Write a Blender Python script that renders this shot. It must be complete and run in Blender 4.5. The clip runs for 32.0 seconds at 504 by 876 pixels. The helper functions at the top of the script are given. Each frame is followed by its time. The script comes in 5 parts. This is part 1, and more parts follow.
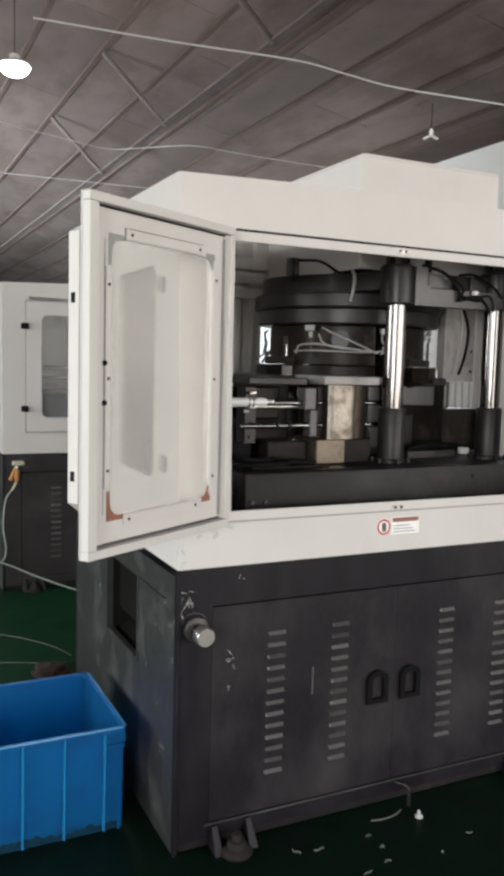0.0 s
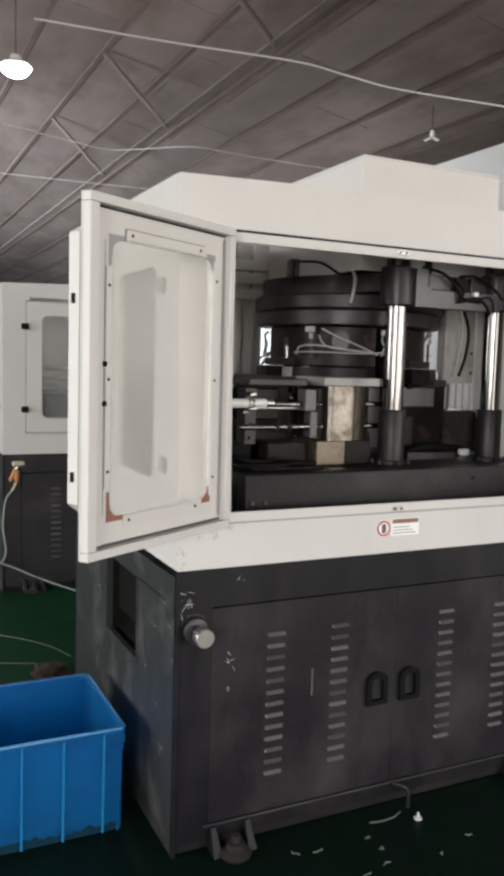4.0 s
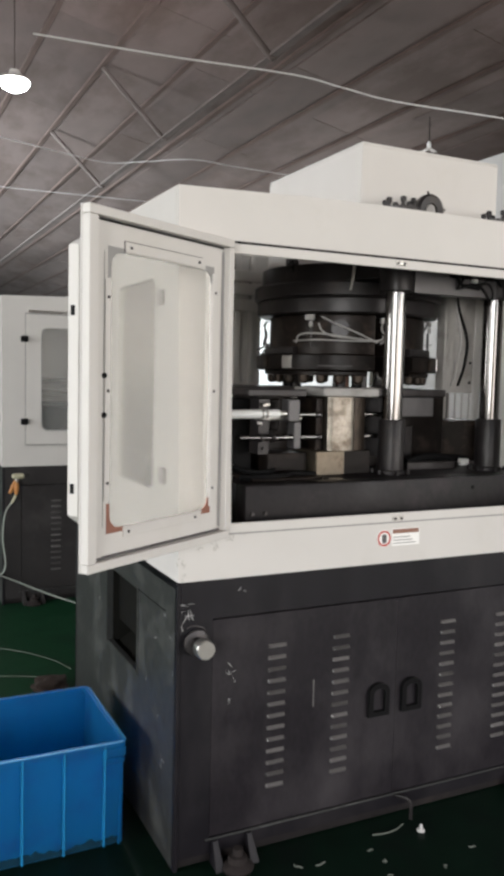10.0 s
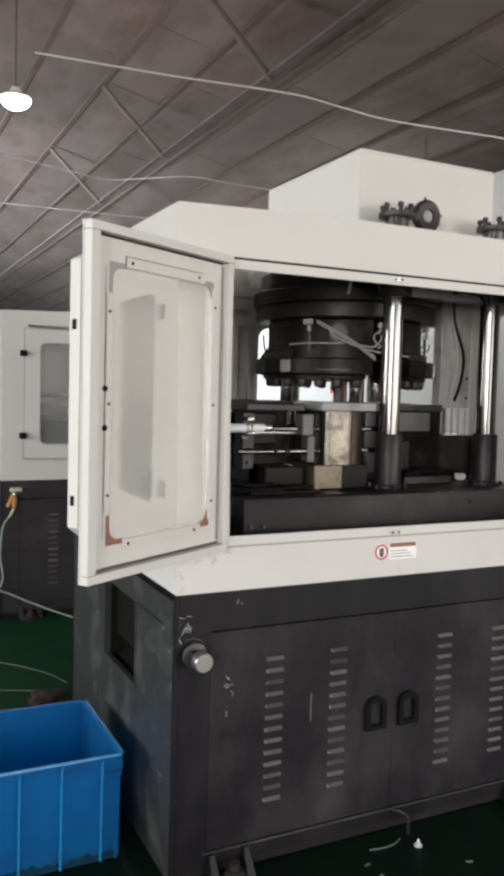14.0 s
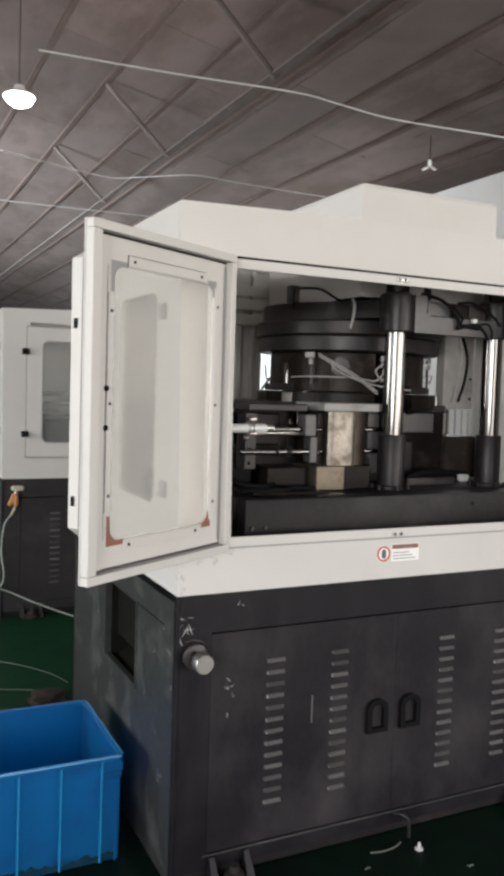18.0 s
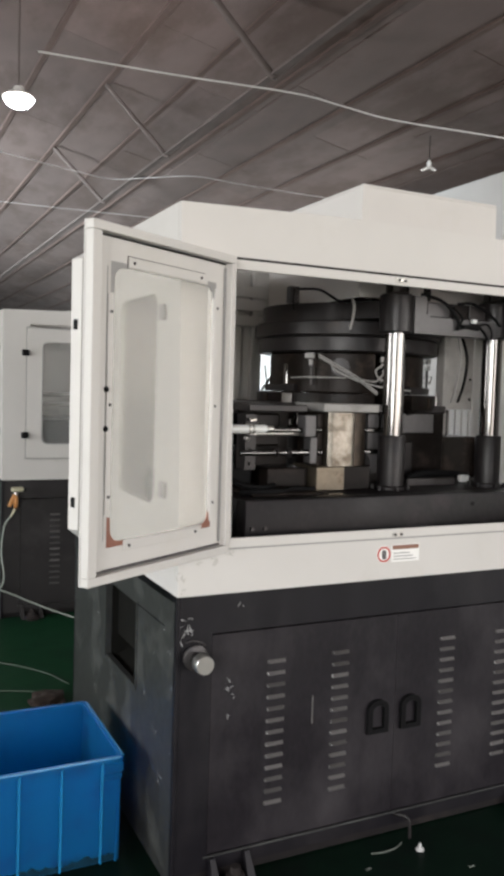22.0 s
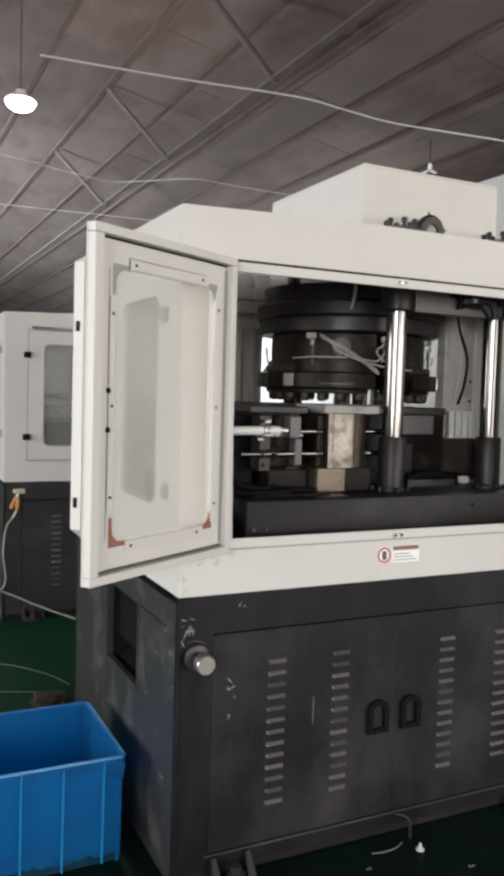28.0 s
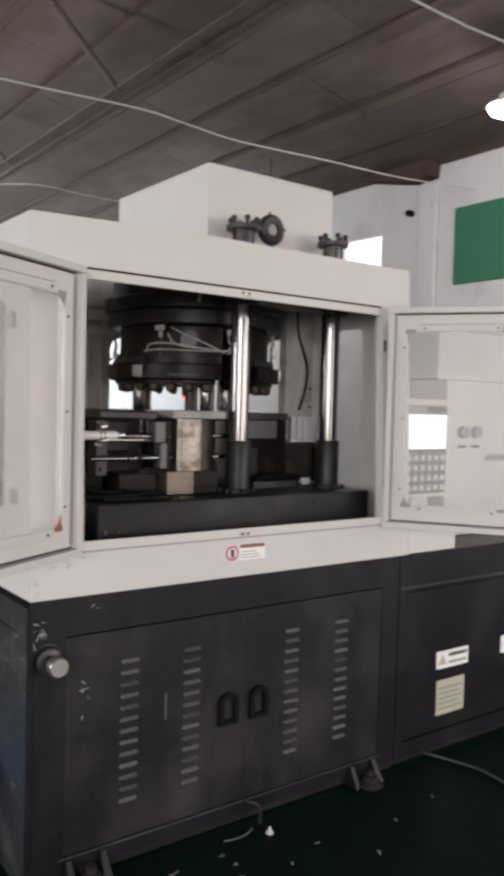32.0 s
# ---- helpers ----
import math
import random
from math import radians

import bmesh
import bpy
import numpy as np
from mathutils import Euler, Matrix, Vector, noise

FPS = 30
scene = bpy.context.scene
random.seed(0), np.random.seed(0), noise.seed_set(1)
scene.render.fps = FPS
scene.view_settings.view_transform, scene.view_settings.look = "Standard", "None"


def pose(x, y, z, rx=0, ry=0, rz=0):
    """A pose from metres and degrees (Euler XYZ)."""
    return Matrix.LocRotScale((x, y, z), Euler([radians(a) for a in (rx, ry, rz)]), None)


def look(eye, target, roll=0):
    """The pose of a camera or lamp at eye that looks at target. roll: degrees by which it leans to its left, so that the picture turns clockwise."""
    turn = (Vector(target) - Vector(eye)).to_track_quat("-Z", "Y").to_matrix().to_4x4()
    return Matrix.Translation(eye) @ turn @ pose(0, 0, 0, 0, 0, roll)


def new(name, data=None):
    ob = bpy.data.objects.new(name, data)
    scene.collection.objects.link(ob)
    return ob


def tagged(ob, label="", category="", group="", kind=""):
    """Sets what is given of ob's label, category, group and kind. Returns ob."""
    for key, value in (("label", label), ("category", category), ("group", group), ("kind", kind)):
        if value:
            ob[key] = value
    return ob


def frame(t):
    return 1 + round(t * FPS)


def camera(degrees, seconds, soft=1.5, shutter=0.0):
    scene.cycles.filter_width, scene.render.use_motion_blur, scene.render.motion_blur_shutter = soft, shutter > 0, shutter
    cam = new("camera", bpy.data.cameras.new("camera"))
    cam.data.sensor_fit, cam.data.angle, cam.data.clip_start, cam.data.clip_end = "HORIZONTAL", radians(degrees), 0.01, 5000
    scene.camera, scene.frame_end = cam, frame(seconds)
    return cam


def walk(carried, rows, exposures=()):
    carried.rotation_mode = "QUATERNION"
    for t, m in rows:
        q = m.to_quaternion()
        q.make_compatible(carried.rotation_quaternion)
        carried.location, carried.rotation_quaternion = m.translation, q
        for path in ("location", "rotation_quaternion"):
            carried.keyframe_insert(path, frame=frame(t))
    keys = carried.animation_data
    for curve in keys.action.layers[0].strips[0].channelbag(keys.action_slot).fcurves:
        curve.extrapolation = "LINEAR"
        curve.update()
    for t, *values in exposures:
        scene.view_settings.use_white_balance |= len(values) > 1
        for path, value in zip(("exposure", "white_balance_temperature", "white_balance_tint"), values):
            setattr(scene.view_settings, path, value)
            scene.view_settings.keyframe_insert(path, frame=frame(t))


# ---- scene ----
cam = camera(34.7, 32.0, soft=4.3, shutter=0.4)
PATH = [
    (0, (-0.816, -2.158, 1.487), (0.051, -0.365, 1.302), 1.5),
    (0.5, (-0.826, -2.171, 1.483), (0.042, -0.378, 1.305), 1.7),
    (1, (-0.824, -2.168, 1.484), (0.045, -0.376, 1.305), 1.8),
    (1.5, (-0.822, -2.166, 1.484), (0.047, -0.374, 1.306), 1.6),
    (2, (-0.815, -2.157, 1.487), (0.051, -0.363, 1.303), 1.7),
    (2.5, (-0.817, -2.159, 1.486), (0.049, -0.366, 1.305), 1.7),
    (3, (-0.816, -2.158, 1.486), (0.051, -0.365, 1.305), 1.8),
    (3.5, (-0.815, -2.157, 1.487), (0.052, -0.363, 1.305), 1.7),
    (5.5, (-0.815, -2.157, 1.487), (0.052, -0.363, 1.311), 1.5),
    (6, (-0.816, -2.157, 1.487), (0.054, -0.364, 1.317), 1.2),
    (6.5, (-0.817, -2.16, 1.486), (0.052, -0.366, 1.32), 1.2),
    (7, (-0.818, -2.16, 1.486), (0.054, -0.368, 1.321), 1.0),
    (7.5, (-0.813, -2.154, 1.488), (0.057, -0.36, 1.32), 1.1),
    (8, (-0.816, -2.158, 1.486), (0.052, -0.364, 1.321), 1.1),
    (8.5, (-0.817, -2.16, 1.486), (0.05, -0.365, 1.322), 1.2),
    (9, (-0.815, -2.157, 1.487), (0.053, -0.363, 1.324), 1.1),
    (9.5, (-0.819, -2.162, 1.485), (0.049, -0.367, 1.327), 1.3),
    (10, (-0.816, -2.158, 1.486), (0.052, -0.363, 1.331), 1.3),
    (10.5, (-0.82, -2.163, 1.484), (0.049, -0.368, 1.339), 1.5),
    (11, (-0.824, -2.168, 1.482), (0.046, -0.372, 1.348), 1.5),
    (11.5, (-0.827, -2.172, 1.481), (0.046, -0.377, 1.355), 1.6),
    (12, (-0.823, -2.167, 1.482), (0.05, -0.372, 1.355), 1.6),
    (12.5, (-0.826, -2.171, 1.481), (0.048, -0.376, 1.358), 1.5),
    (13, (-0.829, -2.174, 1.48), (0.047, -0.38, 1.361), 1.3),
    (13.5, (-0.829, -2.174, 1.48), (0.046, -0.38, 1.363), 1.5),
    (14, (-0.829, -2.174, 1.481), (0.046, -0.38, 1.365), 1.5),
    (14.5, (-0.828, -2.173, 1.482), (0.048, -0.379, 1.365), 1.4),
    (16.5, (-0.822, -2.162, 1.485), (0.048, -0.365, 1.365), 1.7),
    (17, (-0.822, -2.162, 1.485), (0.049, -0.365, 1.366), 1.7),
    (17.5, (-0.822, -2.162, 1.485), (0.049, -0.365, 1.366), 1.8),
    (18, (-0.822, -2.161, 1.485), (0.048, -0.364, 1.366), 1.8),
    (18.5, (-0.822, -2.161, 1.485), (0.048, -0.364, 1.366), 1.8),
    (19, (-0.822, -2.161, 1.485), (0.05, -0.365, 1.367), 1.6),
    (19.5, (-0.822, -2.161, 1.485), (0.048, -0.364, 1.366), 1.7),
    (20, (-0.822, -2.161, 1.485), (0.049, -0.365, 1.367), 1.7),
    (20.5, (-0.822, -2.161, 1.485), (0.05, -0.365, 1.367), 1.7),
    (21, (-0.822, -2.161, 1.485), (0.048, -0.364, 1.366), 1.7),
    (21.5, (-0.822, -2.161, 1.485), (0.048, -0.364, 1.368), 1.6),
    (22, (-0.822, -2.161, 1.485), (0.048, -0.364, 1.368), 1.7),
    (22.5, (-0.822, -2.161, 1.485), (0.049, -0.364, 1.368), 1.7),
    (23, (-0.822, -2.161, 1.485), (0.049, -0.365, 1.368), 1.6),
    (23.5, (-0.822, -2.161, 1.485), (0.049, -0.364, 1.368), 1.6),
    (24, (-0.822, -2.161, 1.485), (0.049, -0.364, 1.368), 1.5),
    (24.5, (-0.822, -2.162, 1.485), (0.045, -0.363, 1.367), 1.5),
    (25, (-0.822, -2.161, 1.485), (0.047, -0.364, 1.367), 1.6),
    (25.5, (-0.822, -2.161, 1.485), (0.047, -0.364, 1.367), 1.7),
    (27.5, (-0.824, -2.164, 1.484), (0.042, -0.365, 1.369), 2.0),
    (28, (-0.828, -2.174, 1.482), (0.04, -0.375, 1.371), 1.7),
    (28.5, (-0.829, -2.174, 1.481), (0.039, -0.376, 1.373), 1.8),
    (29, (-0.829, -2.175, 1.48), (0.038, -0.376, 1.373), 1.8),
    (29.5, (-0.827, -2.172, 1.481), (0.04, -0.373, 1.372), 1.7),
    (30, (-0.832, -2.179, 1.479), (0.038, -0.381, 1.375), 1.7),
    (30.5, (-0.833, -2.18, 1.479), (0.034, -0.381, 1.376), 1.8),
    (31, (-0.844, -2.195, 1.475), (0.056, -0.412, 1.379), 1.9),
    (31.5, (-0.86, -2.218, 1.47), (0.172, -0.506, 1.389), 1.9),
    (32, (-0.88, -2.248, 1.463), (0.311, -0.643, 1.389), 1.5),
]
walk(cam, [(t, look(eye, target, roll)) for t, eye, target, roll in PATH], [(0.0, 0.0, 6500, 10), (30.6, 0.0, 6500, 10), (31.4, -0.1, 6500, 12), (32.0, -0.26, 6500, 16)])

# ---- light ----
SUN_EL, SUN_ROT = 0.7, 2.6
world = bpy.data.worlds.new("sky")
scene.world = world
world.use_nodes = True
wn = world.node_tree.nodes
sky = wn.new("ShaderNodeTexSky")
sky.sky_type, sky.sun_disc, sky.sun_elevation, sky.sun_rotation = "NISHITA", False, SUN_EL, SUN_ROT
world.node_tree.links.new(sky.outputs[0], wn["Background"].inputs[0])
wn["Background"].inputs[1].default_value = 0.12


def area(name, eye, target, w, h, watts, colour):
    la = bpy.data.lights.new(name, "AREA")
    la.shape, la.size, la.size_y, la.energy, la.color = "RECTANGLE", w, h, watts, colour
    ob = new(name, la)
    ob.matrix_world = look(eye, target)
    return ob


# daylight from assumed, unseen openings: two gates behind the camera, windows of the long walls
area("gate_daylight", (2.6, -6.9, 1.40), (1.4, 0, 1.35), 5.2, 2.1, 152, (1.0, 0.938, 0.925))
area("west_gate_daylight", (-5.2, -6.9, 2.20), (0.2, 2.5, 1.2), 3.2, 2.3, 330, (1.0, 0.99, 0.975))
area("window_daylight", (5.5, -4.4, 2.2), (2.6, 2.4, 1.4), 4.0, 2.0, 128, (1.0, 0.985, 0.95))
area("west_daylight", (-7.9, -2.5, 2.4), (0.2, 1.6, 1.3), 4.0, 2.0, 150, (0.98, 1.0, 0.97))
area("north_west_daylight", (-7.9, 0.9, 2.4), (0, 2.8, 1.2), 5.0, 2.0, 370, (0.97, 0.985, 1.0))
# added fill aimed at the far roof; its west window is invented
area("far_roof_fill", (-7.9, 9.6, 2.0), (0, 15.8, 5.2), 8.0, 1.5, 3400, (0.82, 0.94, 1.0)).data.spread = radians(105)
area("rear_daylight", (5.5, 7.4, 3.05), (0.0, 7.4, 1.8), 4.2, 0.6, 110, (1.0, 0.98, 0.96))


# ---- materials ----
def mat(name, colour, rough=0.5, metal=0.0, grain=0.0, scale=40.0, stain=None, stain_scale=3.0, stain_at=0.55, bump=0.0, coat=0.0, stretch=(1, 1, 1), rough_var=0.1, per_object=0.0, spec=0.5, wave=0.0, stain_soft=0.18):
    m = bpy.data.materials.new(name)
    m.use_nodes = True
    nt = m.node_tree
    n, l = nt.nodes, nt.links
    b = n["Principled BSDF"]
    tc = n.new("ShaderNodeTexCoord")
    mp = n.new("ShaderNodeMapping")
    mp.inputs["Scale"].default_value = stretch
    l.new(tc.outputs["Object"], mp.inputs[0])
    fine = n.new("ShaderNodeTexNoise")
    fine.inputs["Scale"].default_value, fine.inputs["Detail"].default_value = scale, 4
    l.new(mp.outputs[0], fine.inputs[0])
    coarse = n.new("ShaderNodeTexNoise")
    coarse.inputs["Scale"].default_value, coarse.inputs["Detail"].default_value = stain_scale, 6
    coarse.inputs["Roughness"].default_value = 0.65
    l.new(mp.outputs[0], coarse.inputs[0])
    mix = n.new("ShaderNodeMix")
    mix.data_type = "RGBA"
    mix.inputs["A"].default_value = (*[c * (1 - grain) for c in colour], 1)
    mix.inputs["B"].default_value = (*[min(1, c * (1 + grain)) for c in colour], 1)
    l.new(fine.outputs[0], mix.inputs["Factor"])
    out = mix.outputs["Result"]
    if stain:
        ramp = n.new("ShaderNodeValToRGB")
        ramp.color_ramp.elements[0].position, ramp.color_ramp.elements[1].position = stain_at, min(1, stain_at + stain_soft)
        l.new(coarse.outputs[0], ramp.inputs[0])
        mix2 = n.new("ShaderNodeMix")
        mix2.data_type = "RGBA"
        l.new(ramp.outputs[0], mix2.inputs["Factor"])
        l.new(out, mix2.inputs["A"])
        mix2.inputs["B"].default_value = (*stain, 1)
        out = mix2.outputs["Result"]
    if per_object:
        info = n.new("ShaderNodeObjectInfo")
        hsv = n.new("ShaderNodeHueSaturation")
        mr = n.new("ShaderNodeMapRange")
        mr.inputs["To Min"].default_value, mr.inputs["To Max"].default_value = 1 - per_object, 1 + per_object
        l.new(info.outputs["Random"], mr.inputs[0])
        l.new(mr.outputs[0], hsv.inputs["Value"])
        l.new(out, hsv.inputs["Color"])
        out = hsv.outputs[0]
    l.new(out, b.inputs["Base Color"])
    rr = n.new("ShaderNodeMapRange")
    rr.inputs["To Min"].default_value, rr.inputs["To Max"].default_value = max(0.03, rough - rough_var), min(1, rough + rough_var)
    l.new(coarse.outputs[0], rr.inputs[0])
    l.new(rr.outputs[0], b.inputs["Roughness"])
    b.inputs["Metallic"].default_value = metal
    b.inputs["Specular IOR Level"].default_value = spec
    b.inputs["Coat Weight"].default_value = coat
    if bump:
        bp = n.new("ShaderNodeBump")
        bp.inputs["Strength"].default_value, bp.inputs["Distance"].default_value = bump, 0.004
        l.new(fine.outputs[0], bp.inputs["Height"])
        l.new(bp.outputs[0], b.inputs["Normal"])
        if wave:
            slow = n.new("ShaderNodeTexNoise")
            slow.inputs["Scale"].default_value, slow.inputs["Detail"].default_value = 2.6, 1
            l.new(tc.outputs["Object"], slow.inputs[0])
            bw = n.new("ShaderNodeBump")
            bw.inputs["Strength"].default_value, bw.inputs["Distance"].default_value = wave, 0.02
            l.new(slow.outputs[0], bw.inputs["Height"])
            l.new(bw.outputs[0], bp.inputs["Normal"])
    return m


def vary_islands(m, low, high):
    """Each loose piece of a mesh a little lighter or darker."""
    n, l = m.node_tree.nodes, m.node_tree.links
    b = n["Principled BSDF"]
    was = b.inputs["Base Color"].links[0].from_socket
    geo, mr, hsv = n.new("ShaderNodeNewGeometry"), n.new("ShaderNodeMapRange"), n.new("ShaderNodeHueSaturation")
    mr.inputs["To Min"].default_value, mr.inputs["To Max"].default_value = low, high
    l.new(geo.outputs["Random Per Island"], mr.inputs[0])
    l.new(mr.outputs[0], hsv.inputs["Value"])
    l.new(was, hsv.inputs["Color"])
    l.new(hsv.outputs[0], b.inputs["Base Color"])


def glow(name, colour, strength):
    m = bpy.data.materials.new(name)
    m.use_nodes = True
    b = m.node_tree.nodes["Principled BSDF"]
    b.inputs["Base Color"].default_value = (*colour, 1)
    b.inputs["Emission Color"].default_value = (*colour, 1)
    b.inputs["Emission Strength"].default_value = strength
    return m


def clear(name, colour, rough, opacity, blur=0.0):
    """A thin clear sheet with a hazy share of white."""
    m = bpy.data.materials.new(name)
    m.use_nodes = True
    n, l = m.node_tree.nodes, m.node_tree.links
    b, out = n["Principled BSDF"], n["Material Output"]
    b.inputs["Base Color"].default_value = (*colour, 1)
    b.inputs["Roughness"].default_value = rough
    b.inputs["Specular IOR Level"].default_value = 0.1 if blur else 0.5
    tr = n.new("ShaderNodeBsdfRefraction" if blur else "ShaderNodeBsdfTransparent")
    tr.inputs[0].default_value = (0.97, 0.965, 0.955, 1)
    if blur:
        tr.inputs[0].default_value = (0.82, 0.815, 0.795, 1)
        tr.inputs["Roughness"].default_value, tr.inputs["IOR"].default_value = blur, 1.3
    mix = n.new("ShaderNodeMixShader")
    tc = n.new("ShaderNodeTexCoord")
    noi = n.new("ShaderNodeTexNoise")
    noi.inputs["Scale"].default_value = 5
    l.new(tc.outputs["Object"], noi.inputs[0])
    mr = n.new("ShaderNodeMapRange")
    mr.inputs["To Min"].default_value, mr.inputs["To Max"].default_value = opacity * 0.7, opacity * 1.3
    l.new(noi.outputs[0], mr.inputs[0])
    l.new(mr.outputs[0], mix.inputs[0])
    l.new(tr.outputs[0], mix.inputs[1])
    l.new(b.outputs[0], mix.inputs[2])
    l.new(mix.outputs[0], out.inputs[0])
    return m


WHITE = mat("white_enamel", (0.632, 0.603, 0.573), 0.58, grain=0.04, scale=6, stain=(0.60, 0.57, 0.53), stain_scale=3.2, stain_at=0.55, bump=0.03, wave=0.12, spec=0.35)
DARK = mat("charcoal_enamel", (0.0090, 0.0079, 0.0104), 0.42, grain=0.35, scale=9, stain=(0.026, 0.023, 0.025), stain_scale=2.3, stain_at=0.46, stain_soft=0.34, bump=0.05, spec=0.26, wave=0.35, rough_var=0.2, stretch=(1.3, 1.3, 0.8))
DOOR_DARK = mat("greasy_charcoal_enamel", (0.0145, 0.0122, 0.0150), 0.42, grain=0.5, scale=42, stain=(0.050, 0.0445, 0.048), stain_scale=2.3, stain_at=0.46, stain_soft=0.34, bump=0.14, spec=0.26, wave=0.35, rough_var=0.2, stretch=(1.3, 1.3, 0.8))
# scuffed charcoal, several times lighter than DARK; covers the base's left side
SIDE = mat("scuffed_pale_charcoal", (0.034, 0.0348, 0.0335), 0.42, grain=0.5, scale=36, stain=(0.105, 0.107, 0.100), stain_scale=5, stain_at=0.50, stain_soft=0.28, wave=0.3, bump=0.14)
# oil and grease, both tones also darkened for the shade under the press discs
OILY = mat("oily_shaded_black_iron", (0.0085, 0.0064, 0.0056), 0.34, metal=0.1, grain=0.5, scale=30, stain=(0.026, 0.019, 0.016), stain_scale=13, stain_at=0.53, bump=0.2, rough_var=0.2, spec=0.12)
BROWNED = mat("brown_greasy_shaded_iron", (0.012, 0.0082, 0.0065), 0.38, metal=0.15, grain=0.5, scale=30, stain=(0.050, 0.036, 0.028), stain_scale=12, stain_at=0.52, bump=0.1, rough_var=0.18, spec=0.15)
IRON = mat("black_oxide_iron", (0.020, 0.0172, 0.0175), 0.38, metal=0.2, grain=0.4, scale=30, stain=(0.040, 0.031, 0.028), stain_scale=9, bump=0.1, rough_var=0.2, spec=0.36)
GREY_IRON = mat("grey_machined_iron", (0.052, 0.046, 0.046), 0.42, metal=0.3, grain=0.3, scale=24, stain=(0.018, 0.0145, 0.013), stain_scale=9, stain_at=0.47, rough_var=0.18, bump=0.05)
BED_IRON = mat("oily_cast_iron", (0.0088, 0.0070, 0.0076), 0.42, metal=0.1, grain=0.5, scale=45, stain=(0.027, 0.0215, 0.0225), stain_scale=6, stain_at=0.5, stain_soft=0.2, bump=0.2, rough_var=0.2, spec=0.2)
DARK_CHROME = mat("oiled_chrome", (0.13, 0.122, 0.115), 0.16, metal=1.0, rough_var=0.05, grain=0.1, scale=30)
FLASH = mat("ground_bright_steel", (0.42, 0.40, 0.38), 0.36, metal=1.0, rough_var=0.06, grain=0.06, scale=60)
WET = mat("wet_oil", (0.006, 0.0042, 0.003), 0.08, rough_var=0.04, spec=0.5)
CHROME = mat("polished_chrome", (0.205, 0.197, 0.192), 0.12, metal=1.0, rough_var=0.05, grain=0.03, scale=60)
STEEL = mat("dull_steel", (0.52, 0.50, 0.47), 0.32, metal=0.9, grain=0.12, scale=50, stain=(0.25, 0.22, 0.19), stain_scale=12, stain_at=0.55)
MOULD = mat("oil_stained_tool_steel", (0.22, 0.198, 0.168), 0.36, metal=0.9, grain=0.35, scale=85, stain=(0.10, 0.080, 0.060), stain_scale=19, stain_at=0.50, bump=0.35, rough_var=0.2)
GREY_STEEL = mat("brushed_grey_steel", (0.28, 0.268, 0.255), 0.5, metal=0.1, grain=0.2, scale=40, stain=(0.14, 0.127, 0.12), stain_scale=6)
BROWN_STEEL = mat("browned_tool_steel", (0.055, 0.041, 0.031), 0.42, metal=0.7, grain=0.3, scale=30, stain=(0.022, 0.017, 0.014), stain_scale=16, stain_at=0.48, bump=0.1)
PLATE = mat("dusty_grey_plate", (0.40, 0.375, 0.35), 0.55, grain=0.15, scale=30, stain=(0.24, 0.22, 0.20), stain_scale=7, stain_at=0.5)
BRASSY = mat("yellowed_steel_block", (0.17, 0.14, 0.105), 0.45, metal=0.7, grain=0.25, scale=40, stain=(0.09, 0.065, 0.045), stain_scale=24, bump=0.06)
COPPER = mat("copper_heater_pipe", (0.12, 0.068, 0.050), 0.45, metal=0.8, grain=0.2)
RUBBER = mat("black_rubber", (0.008, 0.0078, 0.0082), 0.6, grain=0.2, spec=0.08)
FAR_CABLE = mat("greyed_cable", (0.30, 0.28, 0.275), 0.5, grain=0.1)
WIRE = mat("grey_white_air_tube", (0.34, 0.325, 0.31), 0.45, grain=0.1)
CABLE = mat("white_plastic_tube", (0.50, 0.48, 0.46), 0.4, grain=0.05)
# far base's charcoal, lightened to carry the haze of the hall
HAZED = mat("hazed_charcoal_enamel", (0.034, 0.031, 0.031), 0.5, grain=0.3, scale=6, stain=(0.055, 0.05, 0.05), stain_scale=3, bump=0.05, spec=0.25)
FLOOR = mat("green_floor_paint", (0.0090, 0.0470, 0.0210), 0.46, grain=0.2, scale=2.5, stain=(0.0100, 0.0280, 0.0180), stain_scale=1.3, stain_at=0.5, bump=0.06, rough_var=0.12, spec=0.09)
FLOOR_DARK = mat("dark_green_floor_paint", (0.0026, 0.0105, 0.0060), 0.42, grain=0.4, scale=9, stain=(0.0040, 0.0085, 0.0065), stain_scale=4, stain_at=0.5, bump=0.1, spec=0.09)
WALL = mat("grey_plaster", (0.60, 0.572, 0.552), 0.85, grain=0.06, scale=3, stain=(0.49, 0.465, 0.445), stain_scale=1.2, stain_at=0.55, bump=0.15)
ROOF = mat("sooty_roof_boards", (0.084, 0.058, 0.051), 0.85, grain=0.3, scale=2.2, stain=(0.052, 0.031, 0.024), stain_scale=0.7, stain_at=0.45, bump=0.2, stretch=(1.9, 0.8, 1))
vary_islands(ROOF, 0.86, 1.12)
TRUSS = mat("grey_painted_truss", (0.094, 0.076, 0.070), 0.9, grain=0.3, scale=5, spec=0.1)
BEAM = mat("sooty_timber", (0.076, 0.053, 0.046), 0.9, grain=0.4, scale=4, spec=0.1, stretch=(4, 0.6, 4), per_object=0.2)
BLUE = mat("blue_crate_plastic", (0.009, 0.178, 0.365), 0.42, grain=0.08, scale=5, stain=(0.012, 0.095, 0.235), stain_scale=9, stain_at=0.50, bump=0.03)


